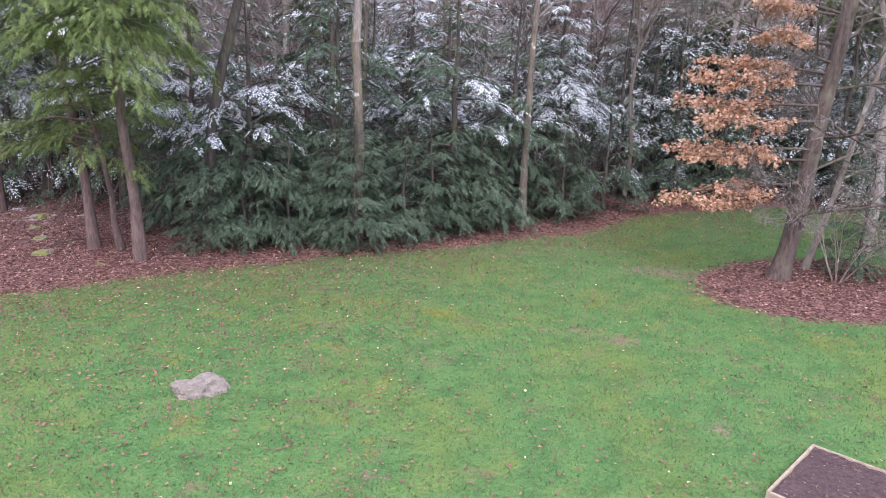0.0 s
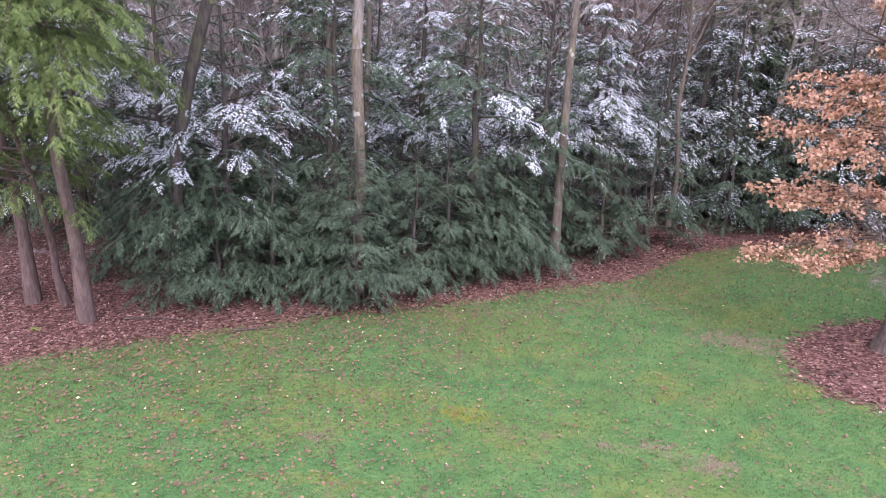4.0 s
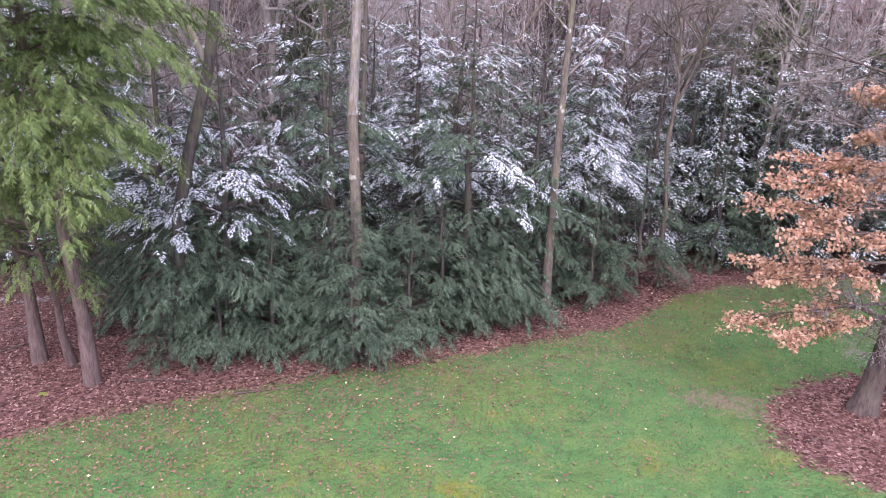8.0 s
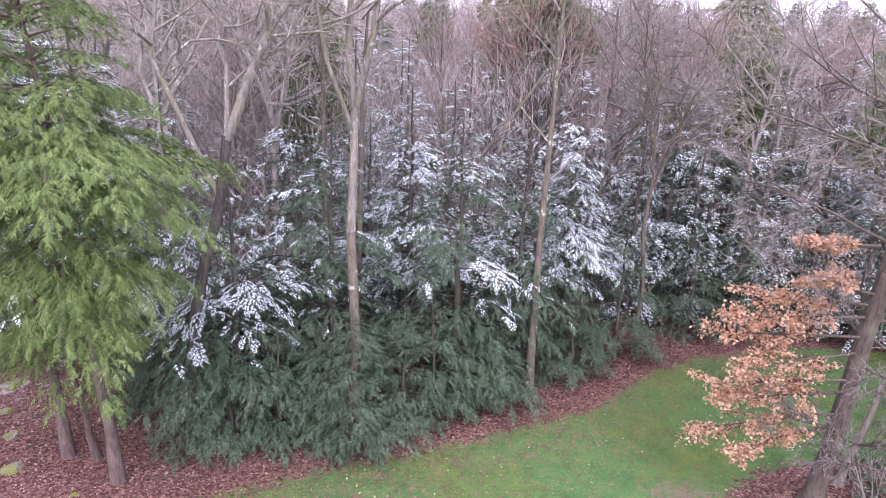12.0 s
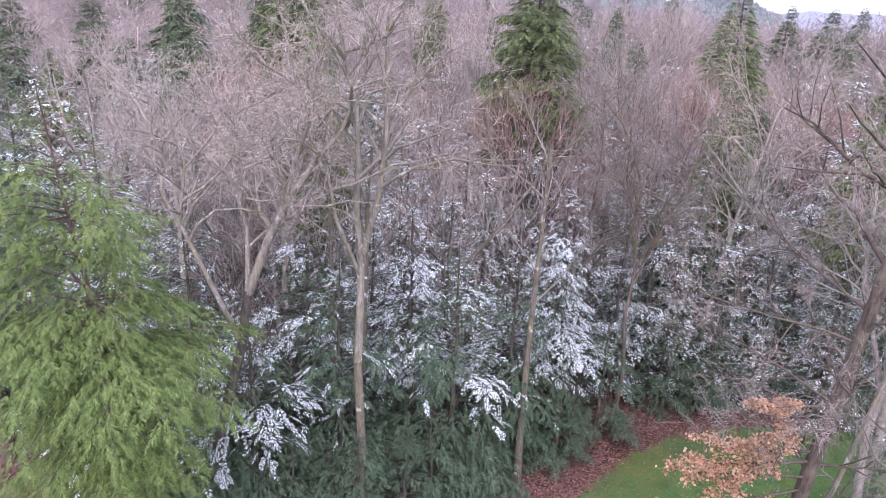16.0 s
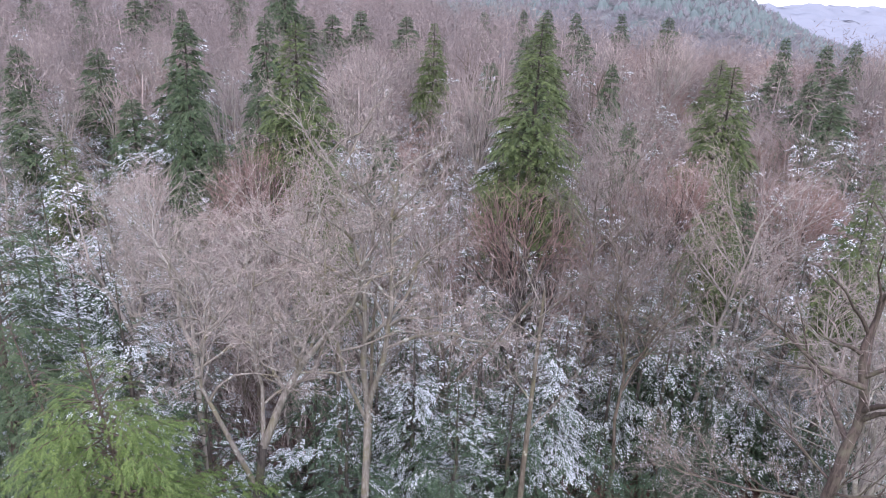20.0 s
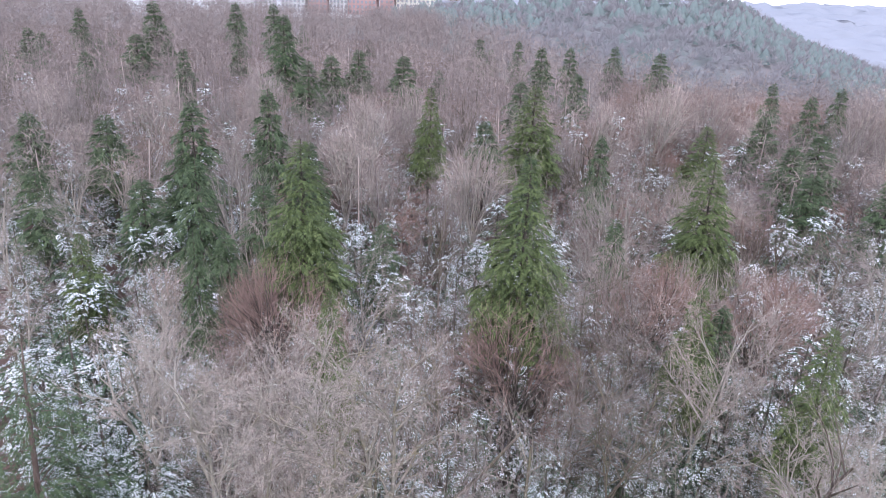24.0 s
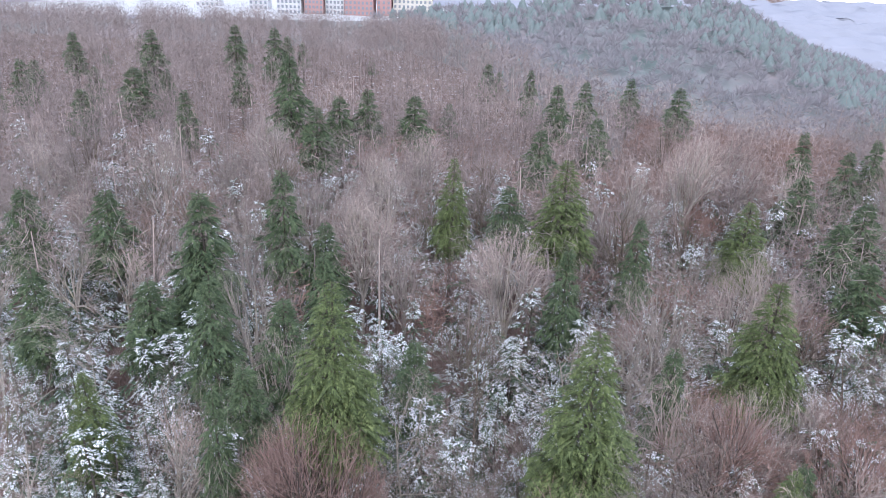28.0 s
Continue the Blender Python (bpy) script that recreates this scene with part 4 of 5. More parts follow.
TALLS = "tall conifers"
TALL = conifer("tall_conifer", spot(1.5, 36.6), "tall green conifer rising above the bare trees", M_TALLFIR, conifer_data(61, 19.3, 3.1, 8.0, 290, 0.42, 0.75, 5, 0.11, power=0.8, snow=0.0, ragged=0.2, low=0.42, sag=0.38, spread=0.55), group=TALLS)
DUSKY = conifer("tall_conifer", spot(-24.6, 58.8), "tall dark green conifer rising above the bare trees", M_MIDFIR, conifer_data(62, 17.5, 2.9, 7.0, 190, 0.55, 0.95, 4, 0.14, power=0.8, snow=0.0, ragged=0.25, low=0.42, sag=0.38, spread=0.55), group=TALLS)
FIR_AT = [(1.5, 36.6, 19.8, 3.3), (-11.1, 40.9, 19.7, 3.1), (4.0, 69.3, 19.3, 3.4), (20.2, 69.0, 16.4, 2.9), (14.4, 48.3, 17.8, 2.9), (10.2, 34.5, 14.9, 1.9), (-7.3, 30.1, 15.6, 1.6), (14.0, 29.3, 15.6, 1.7), (-25.3, 41.8, 13.0, 1.8), (-5.9, 72.0, 18.3, 2.2),
          (-24.6, 58.8, 18.8, 2.8), (30.5, 82.1, 15.5, 3.0), (28.3, 123.7, 18.0, 3.0), (-29.6, 106.5, 22.6, 3.4), (-25.6, 60.1, 13.5, 3.0), (-19.8, 64.3, 18.8, 2.4), (-14.3, 53.9, 15.8, 2.0), (-16.5, 65.0, 14.0, 2.4), (-16.0, 49.3, 14.5, 2.5), (-63.1, 139.3, 22.0, 3.5),
          (-23.3, 108.9, 17.0, 3.2), (-19.8, 112.4, 17.5, 3.0), (-12.8, 111.8, 17.0, 3.2), (-0.3, 76.6, 14.5, 2.6), (7.9, 45.4, 14.6, 1.7), (28.4, 68.9, 15.0, 2.8), (27.5, 62.0, 14.0, 2.6), (13.9, 126.7, 18.0, 2.4), (22.4, 132.5, 18.0, 2.4),
          (-36.7, 67.8, 15.0, 3.0), (-44.1, 67.4, 15.0, 2.8), (-17.1, 44.2, 12.5, 2.2), (-27.0, 53.9, 13.0, 2.6), (-57.1, 168.1, 21.0, 3.2), (-46.0, 159.4, 21.5, 3.2), (13.1, 38.8, 12.0, 1.6), (33.7, 75.1, 15.0, 2.8), (4.3, 97.1, 16.0, 2.8),
          (-24.6, 99.8, 17.0, 3.0), (-35.3, 53.7, 13.5, 2.6), (-7.4, 48.4, 12.5, 2.0), (12.8, 106.3, 16.0, 2.6), (-60.6, 125.7, 17.2, 3.8), (-45.4, 108.6, 16.9, 2.2), (9.7, 64.0, 16.2, 1.7), (3.1, 57.9, 15.6, 1.8), (37.9, 88.3, 17.0, 2.2),
          (36.8, 97.3, 17.2, 2.0), (44.0, 94.2, 17.3, 2.0), (5.7, 139.0, 17.8, 2.0), (-16.9, 38.9, 14.6, 1.3), (-20.4, 48.5, 16.2, 2.2), (33.0, 60.0, 14.5, 2.4)]
for n, (x, y, tip, r) in enumerate(FIR_AT[1:]):
    if (x, y) != (-24.6, 58.8):
        ob, h0, r0 = (TALL, 19.3, 3.1) if n < 9 else (DUSKY, 17.5, 2.9)
        placed(ob, x, y, n * 1.3, r / r0, (tip - 0.2 - float(land(x, y))) / h0 / (r / r0))

rng = np.random.default_rng(77)
used = [(x, y, r) for x, y, _, r in FIR_AT] + [(x * (1 - 3.5 / y), y - 3.5, 1.5) for x, y, _, r in FIR_AT] + [(-4, 21, 2), (1, 23.5, 1.5), (-8, 20.5, 1.5), (-9.5, 25.5, 2), (-13.5, 27.5, 2)]


def free(x, y, gap):
    for a, b, r in used:
        if (a - x) ** 2 + (b - y) ** 2 < (gap + r * 0.5) ** 2:
            return False
    used.append((x, y, gap))
    return True


def strew(count, y0, y1, power, gap, choose):
    """Stands copies about the wood, within the wedge that matters and short of the valley."""
    n = 0
    for _ in range(20000):
        y = y0 + (y1 - y0) * rng.uniform(0, 1) ** power
        x = rng.uniform(-0.75, 0.72) * y
        if y > rim(x) - 4 or y < np.interp(x, EX, EY) + (3 if x < 2 else 7) or not free(x, y, gap):
            continue
        choose(x, y)
        n += 1
        if n == count:
            break


# snowy understorey
LADEN = "small hemlock weighed down with snow under bare trees"
SNOWY = conifer("snowy_hemlock", spot(4.8, 38.6), LADEN, M_DARKFIR, conifer_data(71, 10.3, 2.1, 0.6, 85, 0.30, 0.46, 5, 0.085, snow=1.9, snow_from=-2, ragged=0.4), group="snowy hemlocks")
SNOWY_LOW = conifer("snowy_hemlock", spot(-3.0, 52.0), LADEN, M_DARKFIR, conifer_data(72, 8.0, 2.6, 0.5, 62, 0.42, 0.6, 4, 0.13, snow=3.0, snow_from=-2, ragged=0.5), group="snowy hemlocks")
for x, y, size in ((5.2, 29.4, 0.8), (6.7, 30.6, 0.9), (8.6, 31.6, 0.95), (11.2, 29.6, 0.75), (13.4, 28.0, 0.8), (9.3, 29.2, 0.6), (12.2, 33.5, 0.95), (15.5, 27.0, 0.75), (-0.5, 29.5, 0.95), (-6.0, 30.5, 0.95), (3.4, 31.5, 0.95), (7.6, 29.9, 0.85), (10.3, 30.6, 0.9), (12.6, 30.6, 0.85), (14.6, 29.4, 0.8), (16.6, 29.6, 0.9), (18.6, 29.4, 0.85), (9.8, 34.0, 1.0), (14.2, 33.6, 1.0), (17.2, 33.0, 1.0), (21.0, 31.0, 1.0)):
    placed(SNOWY, x, y, x * 5, size)
strew(60, 25, 46, 1.0, 1.1, lambda x, y: placed(SNOWY, x, y, rng.uniform(0, 6.28), rng.uniform(0.7, 1.08), rng.uniform(0.9, 1.15)))
strew(26, 27, 50, 0.9, 2.2, lambda x, y: placed(NEAR[rng.integers(0, 4)], x, y, rng.uniform(0, 6.28), rng.uniform(0.8, 1.1), rng.uniform(0.9, 1.1), 0.1))
strew(84, 40, 105, 0.75, 2.8, lambda x, y: placed(MID[rng.integers(0, 5)], x, y, rng.uniform(0, 6.28), rng.uniform(0.9, 1.25), rng.uniform(0.95, 1.15), 0.1))
used = [(x, y, 1.0) for x, y, _, r in FIR_AT]
strew(250, 34, 105, 1.0, 1.2, lambda x, y: placed(SNOWY_LOW, x, y, rng.uniform(0, 6.28), rng.uniform(0.8, 1.3), rng.uniform(0.85, 1.15)))
strew(22, 115, 200, 0.9, 2.0, lambda x, y: placed(DUSKY, x, y, rng.uniform(0, 6.28), rng.uniform(0.6, 1.0), rng.uniform(0.75, 1.0)))


# the far wood, too dense to count
def far_wood(n, y0, y1, per, twig, name, label, seed, tall, lo=-0.8, hi=0.75, wide=0.07):
    r = np.random.default_rng(seed)
    y = r.uniform(y0 ** 2, y1 ** 2, n * 3) ** 0.5
    x = r.uniform(lo, hi, n * 3) * y
    ok = y < rim(x) + 60
    x, y = x[ok][:n], y[ok][:n]
    n = len(x)
    h = tall * r.uniform(0.75, 1.12, n)
    base = np.stack([x, y, land(x, y) - 0.2], 1)
    top = base + np.stack([r.normal(0, 0.5, n), r.normal(0, 0.5, n), h * 0.7], 1)
    stems = tubes(base, top, h * 0.006, h * 0.003, 4)
    i = np.repeat(np.arange(n), per)
    az, el = r.uniform(0, 6.28, len(i)), np.arcsin(r.uniform(0.05, 1, len(i)))
    way = np.stack([np.cos(az) * np.cos(el), np.sin(az) * np.cos(el), np.sin(el)], 1)
    mid = base[i] + (top[i] - base[i]) * r.uniform(0.5, 0.95, len(i))[:, None]
    reach = h[i] * 0.25 * r.uniform(0.5, 1.0, len(i)) ** 0.5
    b = mid + way * reach[:, None] * np.array([1, 1, 1.15])
    a = b - (0.7 * way + np.array([0, 0, 0.15]) + r.normal(0, 0.6, way.shape)) * r.uniform(0.6, 1.5, len(i))[:, None]
    tw = ribbons(a, b, r.uniform(0.5, 1.3, len(i)) * wide, r)
    return put(name, mesh(name, *joined(stems, tw), twig), label=label)


LEAFLESS = "dense grey-brown leafless wood covering the plateau"
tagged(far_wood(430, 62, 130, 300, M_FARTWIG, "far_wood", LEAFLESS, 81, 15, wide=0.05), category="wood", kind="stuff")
tagged(far_wood(200, 62, 150, 210, M_PALETWIG, "far_wood", LEAFLESS, 84, 16, wide=0.05), category="wood", kind="stuff")
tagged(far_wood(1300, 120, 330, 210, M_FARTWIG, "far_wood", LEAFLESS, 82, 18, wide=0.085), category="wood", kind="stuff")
tagged(far_wood(130, 60, 120, 260, M_REDTWIG, "russet_wood", "russet leafless thicket on the edge of the plateau", 83, 11, -0.4, 0.7), category="wood", kind="stuff")
tagged(far_wood(260, 95, 135, 200, M_REDTWIG, "russet_wood", "russet leafless thicket on the edge of the plateau", 85, 11, 0.18, 0.45), category="wood", kind="stuff")


# brushwood on the floor of the wood
r_ = np.random.default_rng(88)
y = 24 + 85 * r_.uniform(0, 1, 60000)
x = r_.uniform(-0.75, 0.72, 60000) * y
ok = (y > np.interp(x, EX, EY) + 3) & (y < rim(x) - 2)
x, y = x[ok], y[ok]
a = np.stack([x, y, land(x, y) + r_.uniform(-0.1, 2.0, len(x))], 1)
b = a + np.stack([r_.normal(0, 0.4, len(x)), r_.normal(0, 0.4, len(x)), r_.uniform(0.5, 2.2, len(x))], 1)
tagged(put("brushwood", mesh("brushwood", *ribbons(a, b, r_.uniform(0.015, 0.05, len(x)), r_), M_BRUSH)), "thin dark brushwood on the floor of the wood", "undergrowth", kind="stuff")


# thin saplings and hanging twigs among the trunks
n = 60000
y = r_.uniform(25, 46, n)
x = r_.uniform(-0.55, 0.62, n) * y
ok = y > np.interp(x, EX, EY) + 5
x, y = x[ok], y[ok]
a = np.stack([x, y, land(x, y) + r_.uniform(0.3, 9.5, len(x))], 1)
b = a + np.stack([r_.normal(0, 0.55, len(x)), r_.normal(0, 0.55, len(x)), r_.uniform(0.3, 1.6, len(x))], 1)
tagged(put("saplings", mesh("saplings", *ribbons(a, b, r_.uniform(0.01, 0.023, len(x)), r_), M_PALETWIG)), "thin pale leafless saplings between the trees", "undergrowth", kind="stuff")


# ---------------------------------------------------------------- distance: valley side and ridge with mist painted in, town
# Distance haze put into the material: pale bluish tones that also glow.
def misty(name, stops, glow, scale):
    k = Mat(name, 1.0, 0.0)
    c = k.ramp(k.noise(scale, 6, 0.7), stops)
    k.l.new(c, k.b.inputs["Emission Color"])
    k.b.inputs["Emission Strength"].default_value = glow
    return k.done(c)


def ridge(name, xs, crest, depth, floor, back, material, label, bumps, seed):
    """A hill seen across the valley: a bumpy slope up to a crest and down behind."""
    x = np.arange(xs[0], xs[1], bumps)
    rows = np.linspace(0, 1, 60)
    top = np.interp(x, [c[0] for c in crest], [c[1] for c in crest])
    r = np.random.default_rng(seed)
    X, F = np.meshgrid(x, rows)
    Y = back - depth * (1 - F) + r.normal(0, bumps * 0.2, X.shape)
    Z = floor + (top[None] - floor) * F ** 0.8 + r.uniform(-1, 1, X.shape) * bumps * 0.35
    v = np.stack([X, Y, Z], 2).reshape(-1, 3)
    n = len(x)
    i = (np.arange(len(rows) - 1)[:, None] * n + np.arange(n - 1)[None]).ravel()
    t = np.concatenate([np.stack([i, i + 1, i + n], 1), np.stack([i + 1, i + n + 1, i + n], 1)])
    return tagged(put(name, mesh(name, v, t, material)), label, "backdrop", kind="structure")


# Hill and ridge paled and made to glow in place of mist.
M_HILL = misty("painted_mist_hill", [(0.38, (0.112, 0.135, 0.14)), (0.5, (0.14, 0.147, 0.16)), (0.62, (0.175, 0.156, 0.174))], 0.38, 0.022)
M_RIDGE = misty("painted_mist_ridge", [(0.35, (0.20, 0.21, 0.26)), (0.65, (0.225, 0.232, 0.285))], 0.30, 0.015)
CREST = [(-420, -6), (-60, 3), (-31, 8), (13, 11), (75, 17.5), (133, 17), (150, 10), (169, 0), (225, -18), (300, -35), (420, -37)]
ridge("backdrop_hill", (-420, 420), CREST, 210, -38, 425, M_HILL, "wooded hill across the valley, its mist painted as a pale glow", 3.5, 7)
ridge("backdrop_ridge", (-900, 1200), [(-900, 0), (-300, -4), (0, 4), (200, 10), (420, 13), (900, 22), (1200, 26)], 330, -40, 820, M_RIDGE, "wooded ridge paled by painted, glowing mist", 9.0, 8)


def hill_trees(n, material, name, label, seed, tall, fat, patchy):
    """Small rough crowns over the far slope."""
    r = np.random.default_rng(seed)
    x, f = r.uniform(-120, 330, n * 2), r.uniform(0.0, 1.0, n * 2)
    keep = r.uniform(-1, 1, n * 2) < np.sin(x * 0.035 + seed) + np.sin(f * 7 + x * 0.02) + patchy
    x, f = x[keep][:n], f[keep][:n]
    n = len(x)
    z = -38 + (np.interp(x, [c[0] for c in CREST], [c[1] for c in CREST]) + 38) * f ** 0.8
    base = np.stack([x, 215 + 210 * f, z - 1], 1)
    h = tall * r.uniform(0.6, 1.2, n)
    a = np.arange(6) * 1.047
    wob = r.uniform(0.6, 1.3, (n, 2, 6, 1))
    ring = np.stack([np.cos(a), np.sin(a), 0 * a], 1)
    low = base[:, None] + ring[None] * (h * fat)[:, None, None] * wob[:, 0] + np.array([0, 0, 1.0]) * (h * 0.3)[:, None, None]
    high = base[:, None] + ring[None] * (h * fat * 0.55)[:, None, None] * wob[:, 1] + np.array([0, 0, 1.0]) * (h * 0.7)[:, None, None]
    tip = base + np.stack([0 * h, 0 * h, h], 1)
    v = np.concatenate([low, high, tip[:, None]], 1).reshape(-1, 3)
    i = np.arange(6)
    j = (i + 1) % 6
    t = np.concatenate([np.stack([i, j, i + 6], 1), np.stack([j, j + 6, i + 6], 1), np.stack([i + 6, j + 6, 0 * i + 12], 1)])
    t = (t[None] + (np.arange(n) * 13)[:, None, None]).reshape(-1, 3)
    tagged(put(name, mesh(name, v, t, material)), label, "wood", kind="stuff")


# Firs carry the haze in their colour and a faint emission.
M_HILLFIR = misty("painted_mist_firs", [(0.3, (0.10, 0.125, 0.13)), (0.7, (0.125, 0.145, 0.153))], 0.37, 0.2)
hill_trees(4200, M_HILLFIR, "hill_firs", "green conifers on the far hill with mist painted in", 21, 8, 0.36, -0.5)
r_ = np.random.default_rng(23)
x, f = r_.uniform(-60, 330, 2600), r_.uniform(0.0, 1.0, 2600)
z = -38 + (np.interp(x, [c[0] for c in CREST], [c[1] for c in CREST]) + 38) * f ** 0.8
i = np.repeat(np.arange(2600), 45)
way = r_.normal(0, 1, (len(i), 3)) * np.array([1, 1, 0.6]) + np.array([0, 0, 0.9])
way /= np.linalg.norm(way, axis=1, keepdims=True)
a = np.stack([x[i], 215 + 210 * f[i], z[i] + 3], 1)
b = a + way * r_.uniform(3.0, 6.0, (len(i), 1))
# Mauve-grey glow painted on the bare trees as haze.
M_HILLBARE = misty("painted_mist_bare_trees", [(0.3, (0.15, 0.15, 0.172)), (0.7, (0.185, 0.172, 0.195))], 0.4, 0.1)
tagged(put("hill_wood", mesh("hill_wood", *ribbons(a + way * 1.5, b, r_.uniform(0.3, 0.7, len(i)), r_), M_HILLBARE)), "leafless trees on the far hill with mist painted in", "wood", kind="stuff")


# ---------------------------------------------------------------- lawn: grass, leaves, boulder, bed
rng = np.random.default_rng(91)
x, y = rng.uniform(-16, 16, 260000), rng.uniform(3.5, 28, 260000)
ok = (rng.uniform(0.3, 0.62, len(x)) > litter(x, y))
x, y = x[ok], y[ok]
n = len(x)
b = np.stack([x, y, land(x, y) - 0.005], 1)
a = rng.uniform(0, 6.28, n)
w = np.stack([np.cos(a), np.sin(a), 0 * a], 1) * rng.uniform(0.006, 0.012, n)[:, None]
tip = b + np.stack([rng.normal(0, 0.02, n), rng.normal(0, 0.02, n), rng.uniform(0.025, 0.07, n)], 1)
tagged(put("grass", mesh("grass", np.stack([b - w, b + w, tip], 1), np.arange(3 * n), M_GRASS)), "short green lawn grass", "grass", kind="stuff")

x, y = rng.uniform(-24, 20, 150000), rng.uniform(10, 33, 150000)
ok = rng.uniform(0.35, 0.75, len(x)) < litter(x, y)
x, y = x[ok], y[ok]
at = np.stack([x, y, land(x, y) + rng.uniform(0.005, 0.04, len(x))], 1)
tagged(put("leaf_litter", mesh("leaf_litter", *loose_leaves(at, rng.uniform(0.05, 0.105, len(x)), rng, 0.75), M_LITTER)), "reddish brown fallen leaves under the trees", "leaves", kind="stuff")

n = 150000
x, y = rng.uniform(-14, 14, n), rng.uniform(4, 27, n)
near = np.interp(x, EX, EY) - y
ok = (near > -0.5) & (rng.uniform(0, 1, n) < 0.10 + 0.90 * np.exp(-np.clip(near, 0, 99) / np.where(x < -1, 4.2, 2.4)))
x, y = x[ok], y[ok]
n = len(x)
at = np.stack([x, y, land(x, y) + 0.045], 1)
tagged(put("scattered_leaves", mesh("scattered_leaves", *loose_leaves(at, rng.uniform(0.04, 0.08, n), rng, 0.75), M_LAWNLEAF)), "yellow and tan leaves scattered over the lawn", "leaves", kind="stuff")


def stone_material(name, dark, light, moss=None):
    k = Mat(name, 0.9, 0.2)
    c = k.ramp(k.noise(9, 6, 0.7), [(0.3, dark), (0.7, light)])
    if moss:
        c = k.mix(k.ramp(k.noise(4, 4), [(0.42, (0, 0, 0)), (0.55, (0.9, 0.9, 0.9))]), c, moss)
    return k.done(c, k.noise(22, 6, 0.75), 0.03, 0.8)


def stone(name, x, y, sx, sy, sz, turn, seed, material, label):
    bm = bmesh.new()
    bmesh.ops.create_icosphere(bm, subdivisions=4, radius=1)
    for v in bm.verts:
        p = v.co.copy()
        n = noise.fractal(p * 1.3 + Vector((seed, 0, 0)), 0.9, 2.1, 4)
        f = max(0.55, 1 + 0.28 * n)
        q = Vector((p.x * sx, p.y * sy, p.z * sz)) * f
        q.z = min(q.z, sz * (0.72 + 0.22 * p.x + 0.12 * p.y))
        v.co = q
    me = bpy.data.meshes.new(name)
    bm.to_mesh(me)
    bm.free()
    me.materials.append(material)
    ob = put(name, me)
    ob.matrix_world = Matrix.Translation(spot(x, y, 0.03)) @ Matrix.Rotation(turn, 4, "Z")
    return tagged(ob, label, "rock")


M_STONE = stone_material("pale_stone", (0.115, 0.098, 0.086), (0.30, 0.265, 0.232))
M_MOSSY = stone_material("mossy_stone", (0.14, 0.12, 0.11), (0.25, 0.22, 0.20), (0.17, 0.19, 0.04))
stone("boulder", -4.85, 10.55, 0.50, 0.33, 0.31, 0.45, 3.0, M_STONE, "low pale grey boulder set in the lawn")
for x, y, s, k in ((-12.6, 18.1, 0.30, 1.0), (-13.6, 19.6, 0.26, 2.0), (-15.4, 22.3, 0.35, 5.0), (-14.6, 20.8, 0.22, 6.0), (-10.4, 17.2, 0.14, 8.0)):
    stone("mossy_rock", x, y, s, s * 0.8, s * 0.55, k, k, M_MOSSY, "small mossy rock half buried in leaf litter")

# raised garden bed
k = Mat("weathered_board", 0.85, 0.2)
grain = k.noise(9, 5, 0.7, stretch=(1, 1, 8))
M_BOARD = k.done(k.ramp(grain, [(0.3, (0.22, 0.17, 0.125)), (0.7, (0.40, 0.335, 0.26))]), grain, 0.01, 0.5)
k = Mat("garden_soil", 0.95, 0.1)
M_SOIL = k.done(k.ramp(k.noise(16, 6, 0.75), [(0.3, (0.055, 0.038, 0.042)), (0.6, (0.12, 0.085, 0.085)), (0.75, (0.22, 0.16, 0.15))]), k.noise(26, 5, 0.7), 0.05, 1.0)
BED = thing("raised_bed", spot(5.12, 9.63, 0.0), "wooden raised garden bed filled with dark soil on the lawn", "garden bed")
BED.rotation_euler = (0, 0, math.atan2(-1.4, -1.2))
LONG, WIDE, HIGH, THICK = 1.84, 2.6, 0.12, 0.045


def board(name, x0, y0, x1, y1, z0, z1):
    bm = bmesh.new()
    bmesh.ops.create_cube(bm, size=1)
    bmesh.ops.scale(bm, vec=(x1 - x0, y1 - y0, z1 - z0), verts=bm.verts)
    bmesh.ops.translate(bm, vec=((x0 + x1) / 2, (y0 + y1) / 2, (z0 + z1) / 2), verts=bm.verts)
    bmesh.ops.bevel(bm, geom=bm.edges[:], offset=0.006, segments=2, affect="EDGES")
    return part(name, bm, M_BOARD, BED)


board("board", 0, 0, LONG, THICK, -0.05, HIGH)
board("board", 0, WIDE - THICK, LONG, WIDE, -0.05, HIGH)
board("board", 0, THICK + 0.002, THICK, WIDE - THICK - 0.002, -0.05, HIGH - 0.004)
board("board", LONG - THICK, THICK + 0.002, LONG, WIDE - THICK - 0.002, -0.05, HIGH - 0.004)
bm = bmesh.new()
bmesh.ops.create_grid(bm, x_segments=36, y_segments=48, size=0.5)
for v in bm.verts:
    v.co = Vector(((v.co.x + 0.5) * (LONG - 2 * THICK - 0.004) + THICK + 0.002, (v.co.y + 0.5) * (WIDE - 2 * THICK - 0.004) + THICK + 0.002, 0))
    v.co.z = HIGH - 0.035 + 0.03 * noise.fractal(v.co * 4, 1, 2, 4)
part("soil", bm, M_SOIL, BED, "dark crumbly garden soil")
u, v = rng.uniform(0.06, LONG - 0.06, 260), rng.uniform(0.06, WIDE - 0.06, 260)
straw = ribbons(np.stack([u, v, 0 * u + HIGH - 0.01], 1), np.stack([u + rng.normal(0, 0.05, 260), v + rng.normal(0, 0.05, 260), 0 * u + HIGH], 1), rng.uniform(0.01, 0.03, 260), rng)
tagged(put("wood_chips", mesh("wood_chips", *straw, M_LAWNLEAF), BED, "pale chips and dry leaves on the soil"), kind="stuff")


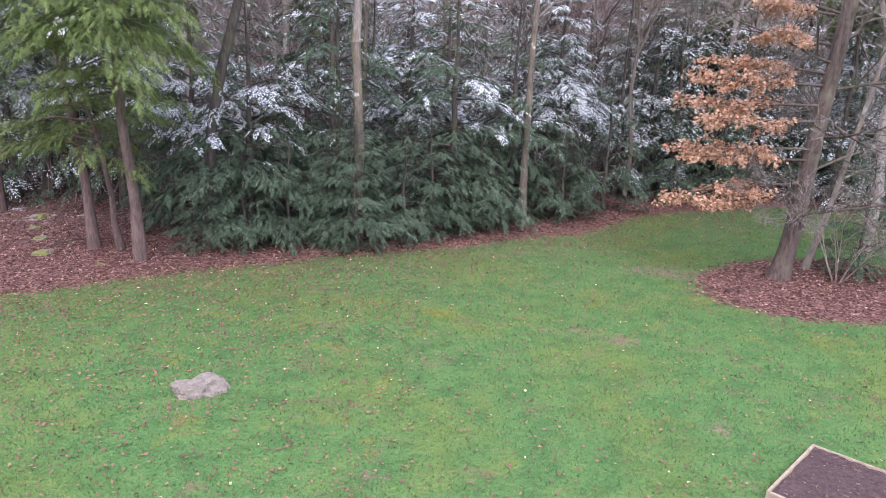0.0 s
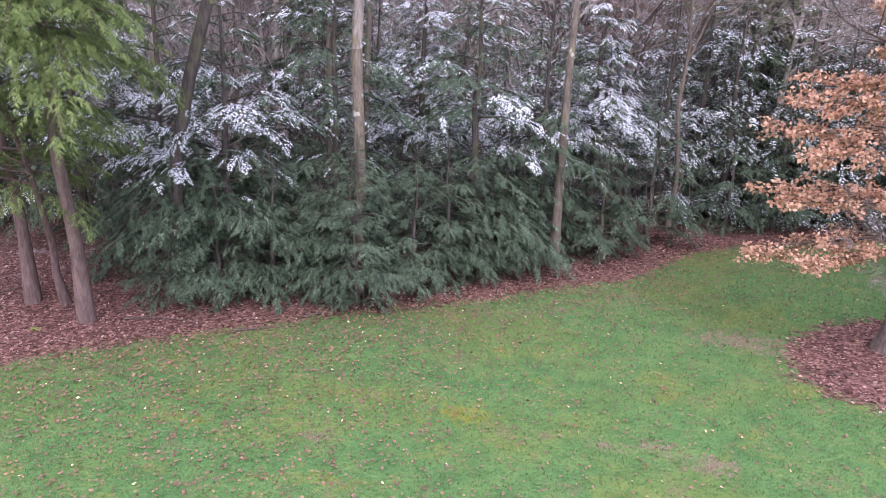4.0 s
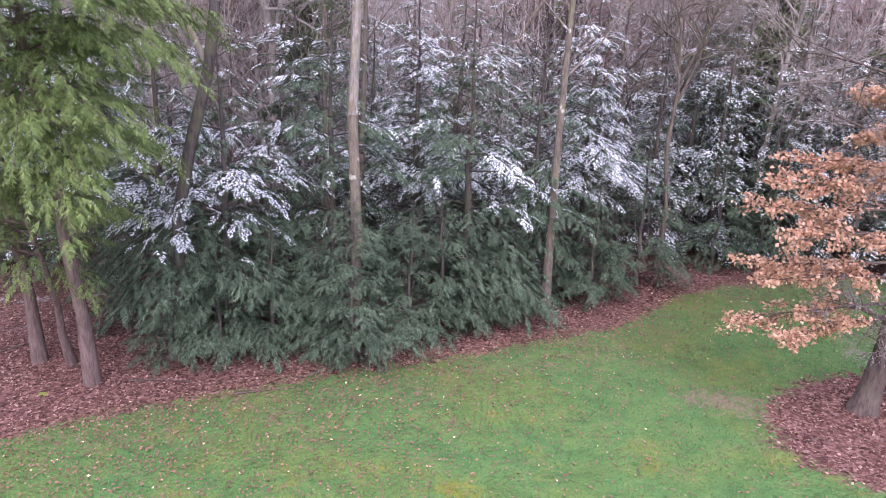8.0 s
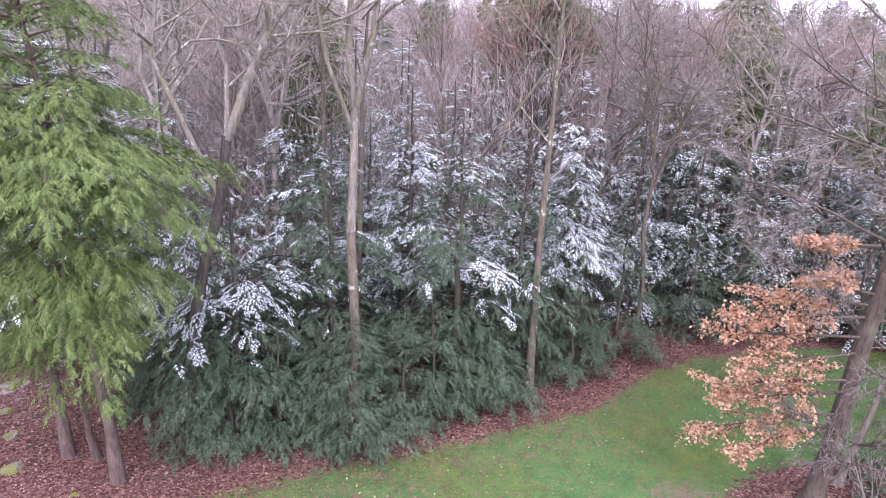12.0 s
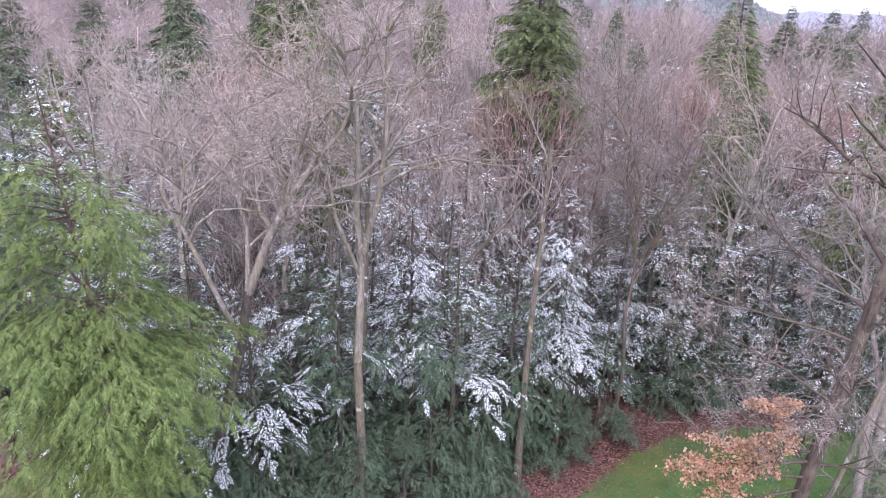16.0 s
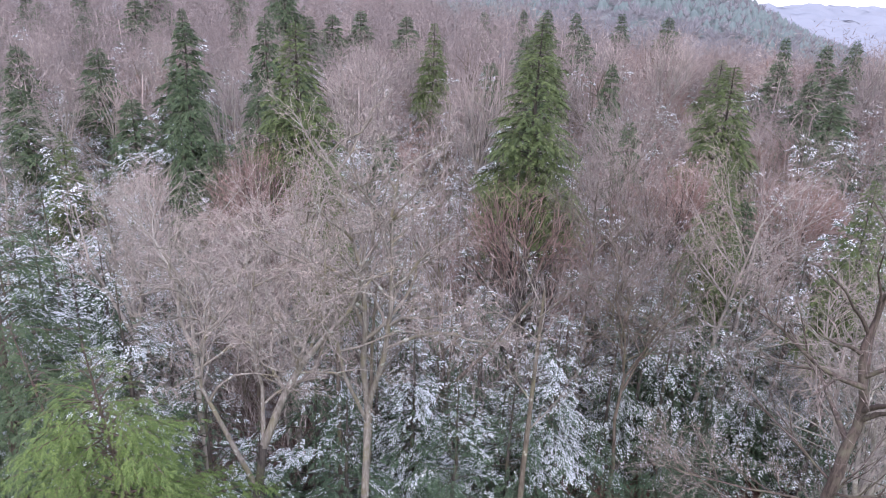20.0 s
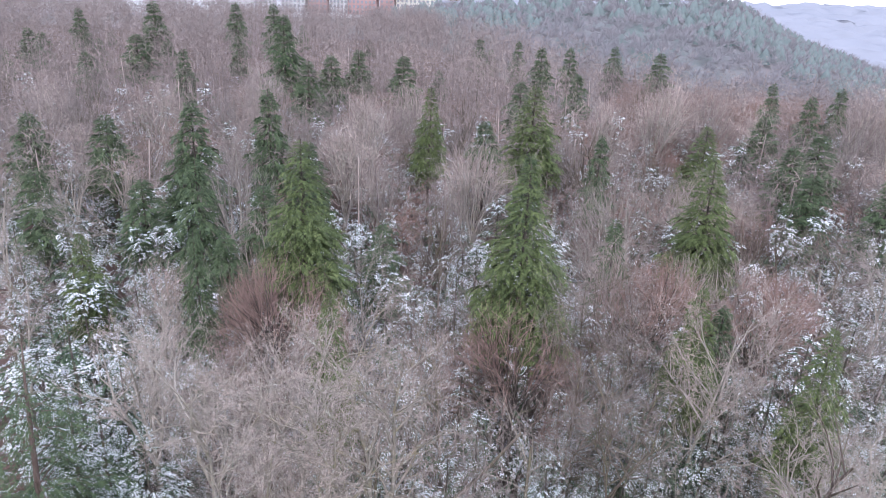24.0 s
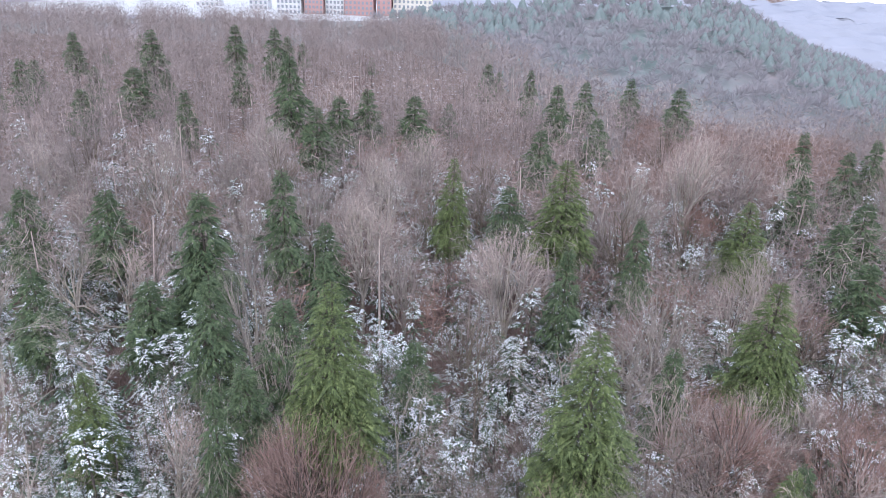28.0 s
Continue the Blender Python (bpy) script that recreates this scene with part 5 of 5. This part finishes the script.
# sticks, the shrub beside the oak, the thin leaning stem
def stick(x, y, length, turn, r):
    e = put("fallen_stick", mesh("fallen_stick", *chain([(0, 0, 0.02), (length * 0.5, 0.06, 0.04), (length, -0.05, 0.02)], r, r * 0.4, 6), M_OAKBARK), smooth=True)
    e.matrix_world = Matrix.Translation(spot(x, y, -0.02)) @ Matrix.Rotation(turn, 4, "Z")
    tagged(e, "thin fallen stick lying on the ground", "stick")


for a in ((-6.6, 10.9, 0.55, 0.5, 0.012), (-6.2, 17.7, 2.2, 0.3, 0.02), (-8.8, 18.0, 1.6, 0.1, 0.02), (-4.9, 18.6, 1.8, 0.6, 0.02), (-12.8, 19.0, 1.6, 0.9, 0.025), (6.1, 17.0, 0.5, 0.2, 0.015), (2.4, 15.5, 0.4, 1.2, 0.01)):
    stick(*a)
e = thing("bare_shrub", spot(9.35, 18.3, 0.02), "multi-stemmed bare shrub growing in the leaf litter", "shrub")
limbs(e, 400, [((0.08 * math.cos(a), 0.08 * math.sin(a), -0.05), (math.cos(a) * 0.5, math.sin(a) * 0.5, 1), l, 0.025) for a, l in ((0.2, 2.2), (1.3, 1.9), (2.2, 2.4), (3.1, 2.0), (4.0, 2.3), (5.1, 1.8), (5.8, 2.1))],
      [(2, 6, 0.5, 0.5, 0.03, 0.08, 0.3), (2, 5, 0.6, 0.5, 0.02, 0.1, 0.2), (2, 0, 0, 0, 0, 0.15, 0)], 2, M_GREYBARK, M_TWIG)
e = thing("thin_tree", spot(8.9, 19.3, 0.02), "thin leaning grey stem beside the larger trunk", "bare tree")
put("trunk", mesh("trunk", *chain([(0, 0, -0.1), (0.5, 0.1, 2.0), (1.0, 0.2, 4.6), (1.5, 0.3, 7.5)], 0.09, 0.05), M_GREYBARK), e, smooth=True)
limbs(e, 420, [((0.3 + 0.18 * h, 0.2, h), (math.cos(a), math.sin(a), 0.6), l, 0.025) for h, a, l in ((2.6, 0.5, 2.2), (3.6, 3.0, 2.0), (4.6, 1.4, 2.4), (5.6, 5.0, 2.4), (6.6, 2.4, 2.4), (7.2, 0.4, 2.6))], BUSHY[1:], 2, M_GREYBARK, M_TWIG)


# ---------------------------------------------------------------- the town beyond the wood
def wall_paint(name, colour):
    k = Mat(name, 0.85, 0.2)
    return k.done(k.mix(0.4, colour, k.ramp(k.noise(0.6, 4), [(0.3, (0.8, 0.8, 0.8)), (0.7, (1.15, 1.15, 1.15))]), "MULTIPLY"))


# Brick washed out to a pale pink, the distance haze put into its colour.
M_BRICK, M_WHITE, M_BEIGE = wall_paint("hazed_red_brick", (0.36, 0.22, 0.22)), wall_paint("white_siding", (0.50, 0.50, 0.53)), wall_paint("beige_wall", (0.52, 0.49, 0.45))
M_PANE, M_ROOF, M_LOT = wall_paint("window_glass", (0.20, 0.22, 0.26)), wall_paint("grey_roof", (0.40, 0.40, 0.43)), wall_paint("snowy_lot", (0.42, 0.43, 0.46))


def box(x0, y0, z0, x1, y1, z1):
    bm = bmesh.new()
    bmesh.ops.create_cube(bm, size=1)
    bmesh.ops.scale(bm, vec=(x1 - x0, y1 - y0, z1 - z0), verts=bm.verts)
    bmesh.ops.translate(bm, vec=((x0 + x1) / 2, (y0 + y1) / 2, (z0 + z1) / 2), verts=bm.verts)
    return bm


def building(x, y, z, wide, deep, storeys, columns, wall, label, gable=False):
    e = thing("building", (x, y, z), label, "building", "town buildings")
    h = storeys * 3.3
    part("wall", box(0, 0, -3, wide, deep, h), wall, e)
    if gable:
        bm = bmesh.new()
        vs = [bm.verts.new(p) for p in ((-0.5, -0.5, h), (wide + 0.5, -0.5, h), (wide + 0.5, deep + 0.5, h), (-0.5, deep + 0.5, h), (-0.5, deep / 2, h + 3), (wide + 0.5, deep / 2, h + 3))]
        for f in ((0, 1, 5, 4), (2, 3, 4, 5), (1, 2, 5), (3, 0, 4), (3, 2, 1, 0)):
            bm.faces.new([vs[i] for i in f])
        part("roof", bm, M_ROOF, e)
    else:
        part("roof", box(-0.4, -0.4, h + 0.004, wide + 0.4, deep + 0.4, h + 0.6), M_ROOF, e)
    first = None
    for c in range(columns):
        for s in range(storeys):
            if first is None:
                bm = box(0, -0.12, 0, 1.5, 0.1, 1.9)
                first = part("window", bm, M_PANE, e)
                w = first
            else:
                w = new("window", first.data)
                w.parent = e
            w.location = ((c + 0.5) * wide / columns - 0.75, 0, s * 3.3 + 0.9)


lot = put("town_ground", mesh("town_ground", *joined((np.array([(-330, 470, -3.2), (-20, 470, -1.0), (-20, 640, 2.0), (-330, 640, 0.5)]), np.array([(0, 1, 2), (0, 2, 3)]))), M_LOT))
tagged(lot, "snow-dusted open ground of the town beyond the wood", "ground", kind="structure")
building(-143, 520, -1.5, 17, 12, 3, 6, M_WHITE, "white three-storey house in the misty town", True)
building(-124, 522, -1.2, 13, 14, 4, 5, M_BRICK, "red brick block in the misty town")
building(-110, 526, -1.0, 13, 14, 4, 5, M_WHITE, "white-faced block between brick buildings in the town", True)
building(-96, 522, -0.6, 20, 15, 4, 7, M_BRICK, "red brick block in the misty town")
building(-74, 525, 0.0, 10, 14, 4, 3, M_BRICK, "red brick block in the misty town")
building(-63, 530, 1.0, 27, 16, 4, 9, M_BEIGE, "long beige block in the misty town")
building(-170, 545, -1.0, 14, 10, 2, 4, M_WHITE, "white house in the misty town", True)
building(-215, 560, -1.0, 18, 10, 2, 5, M_WHITE, "white house in the misty town", True)
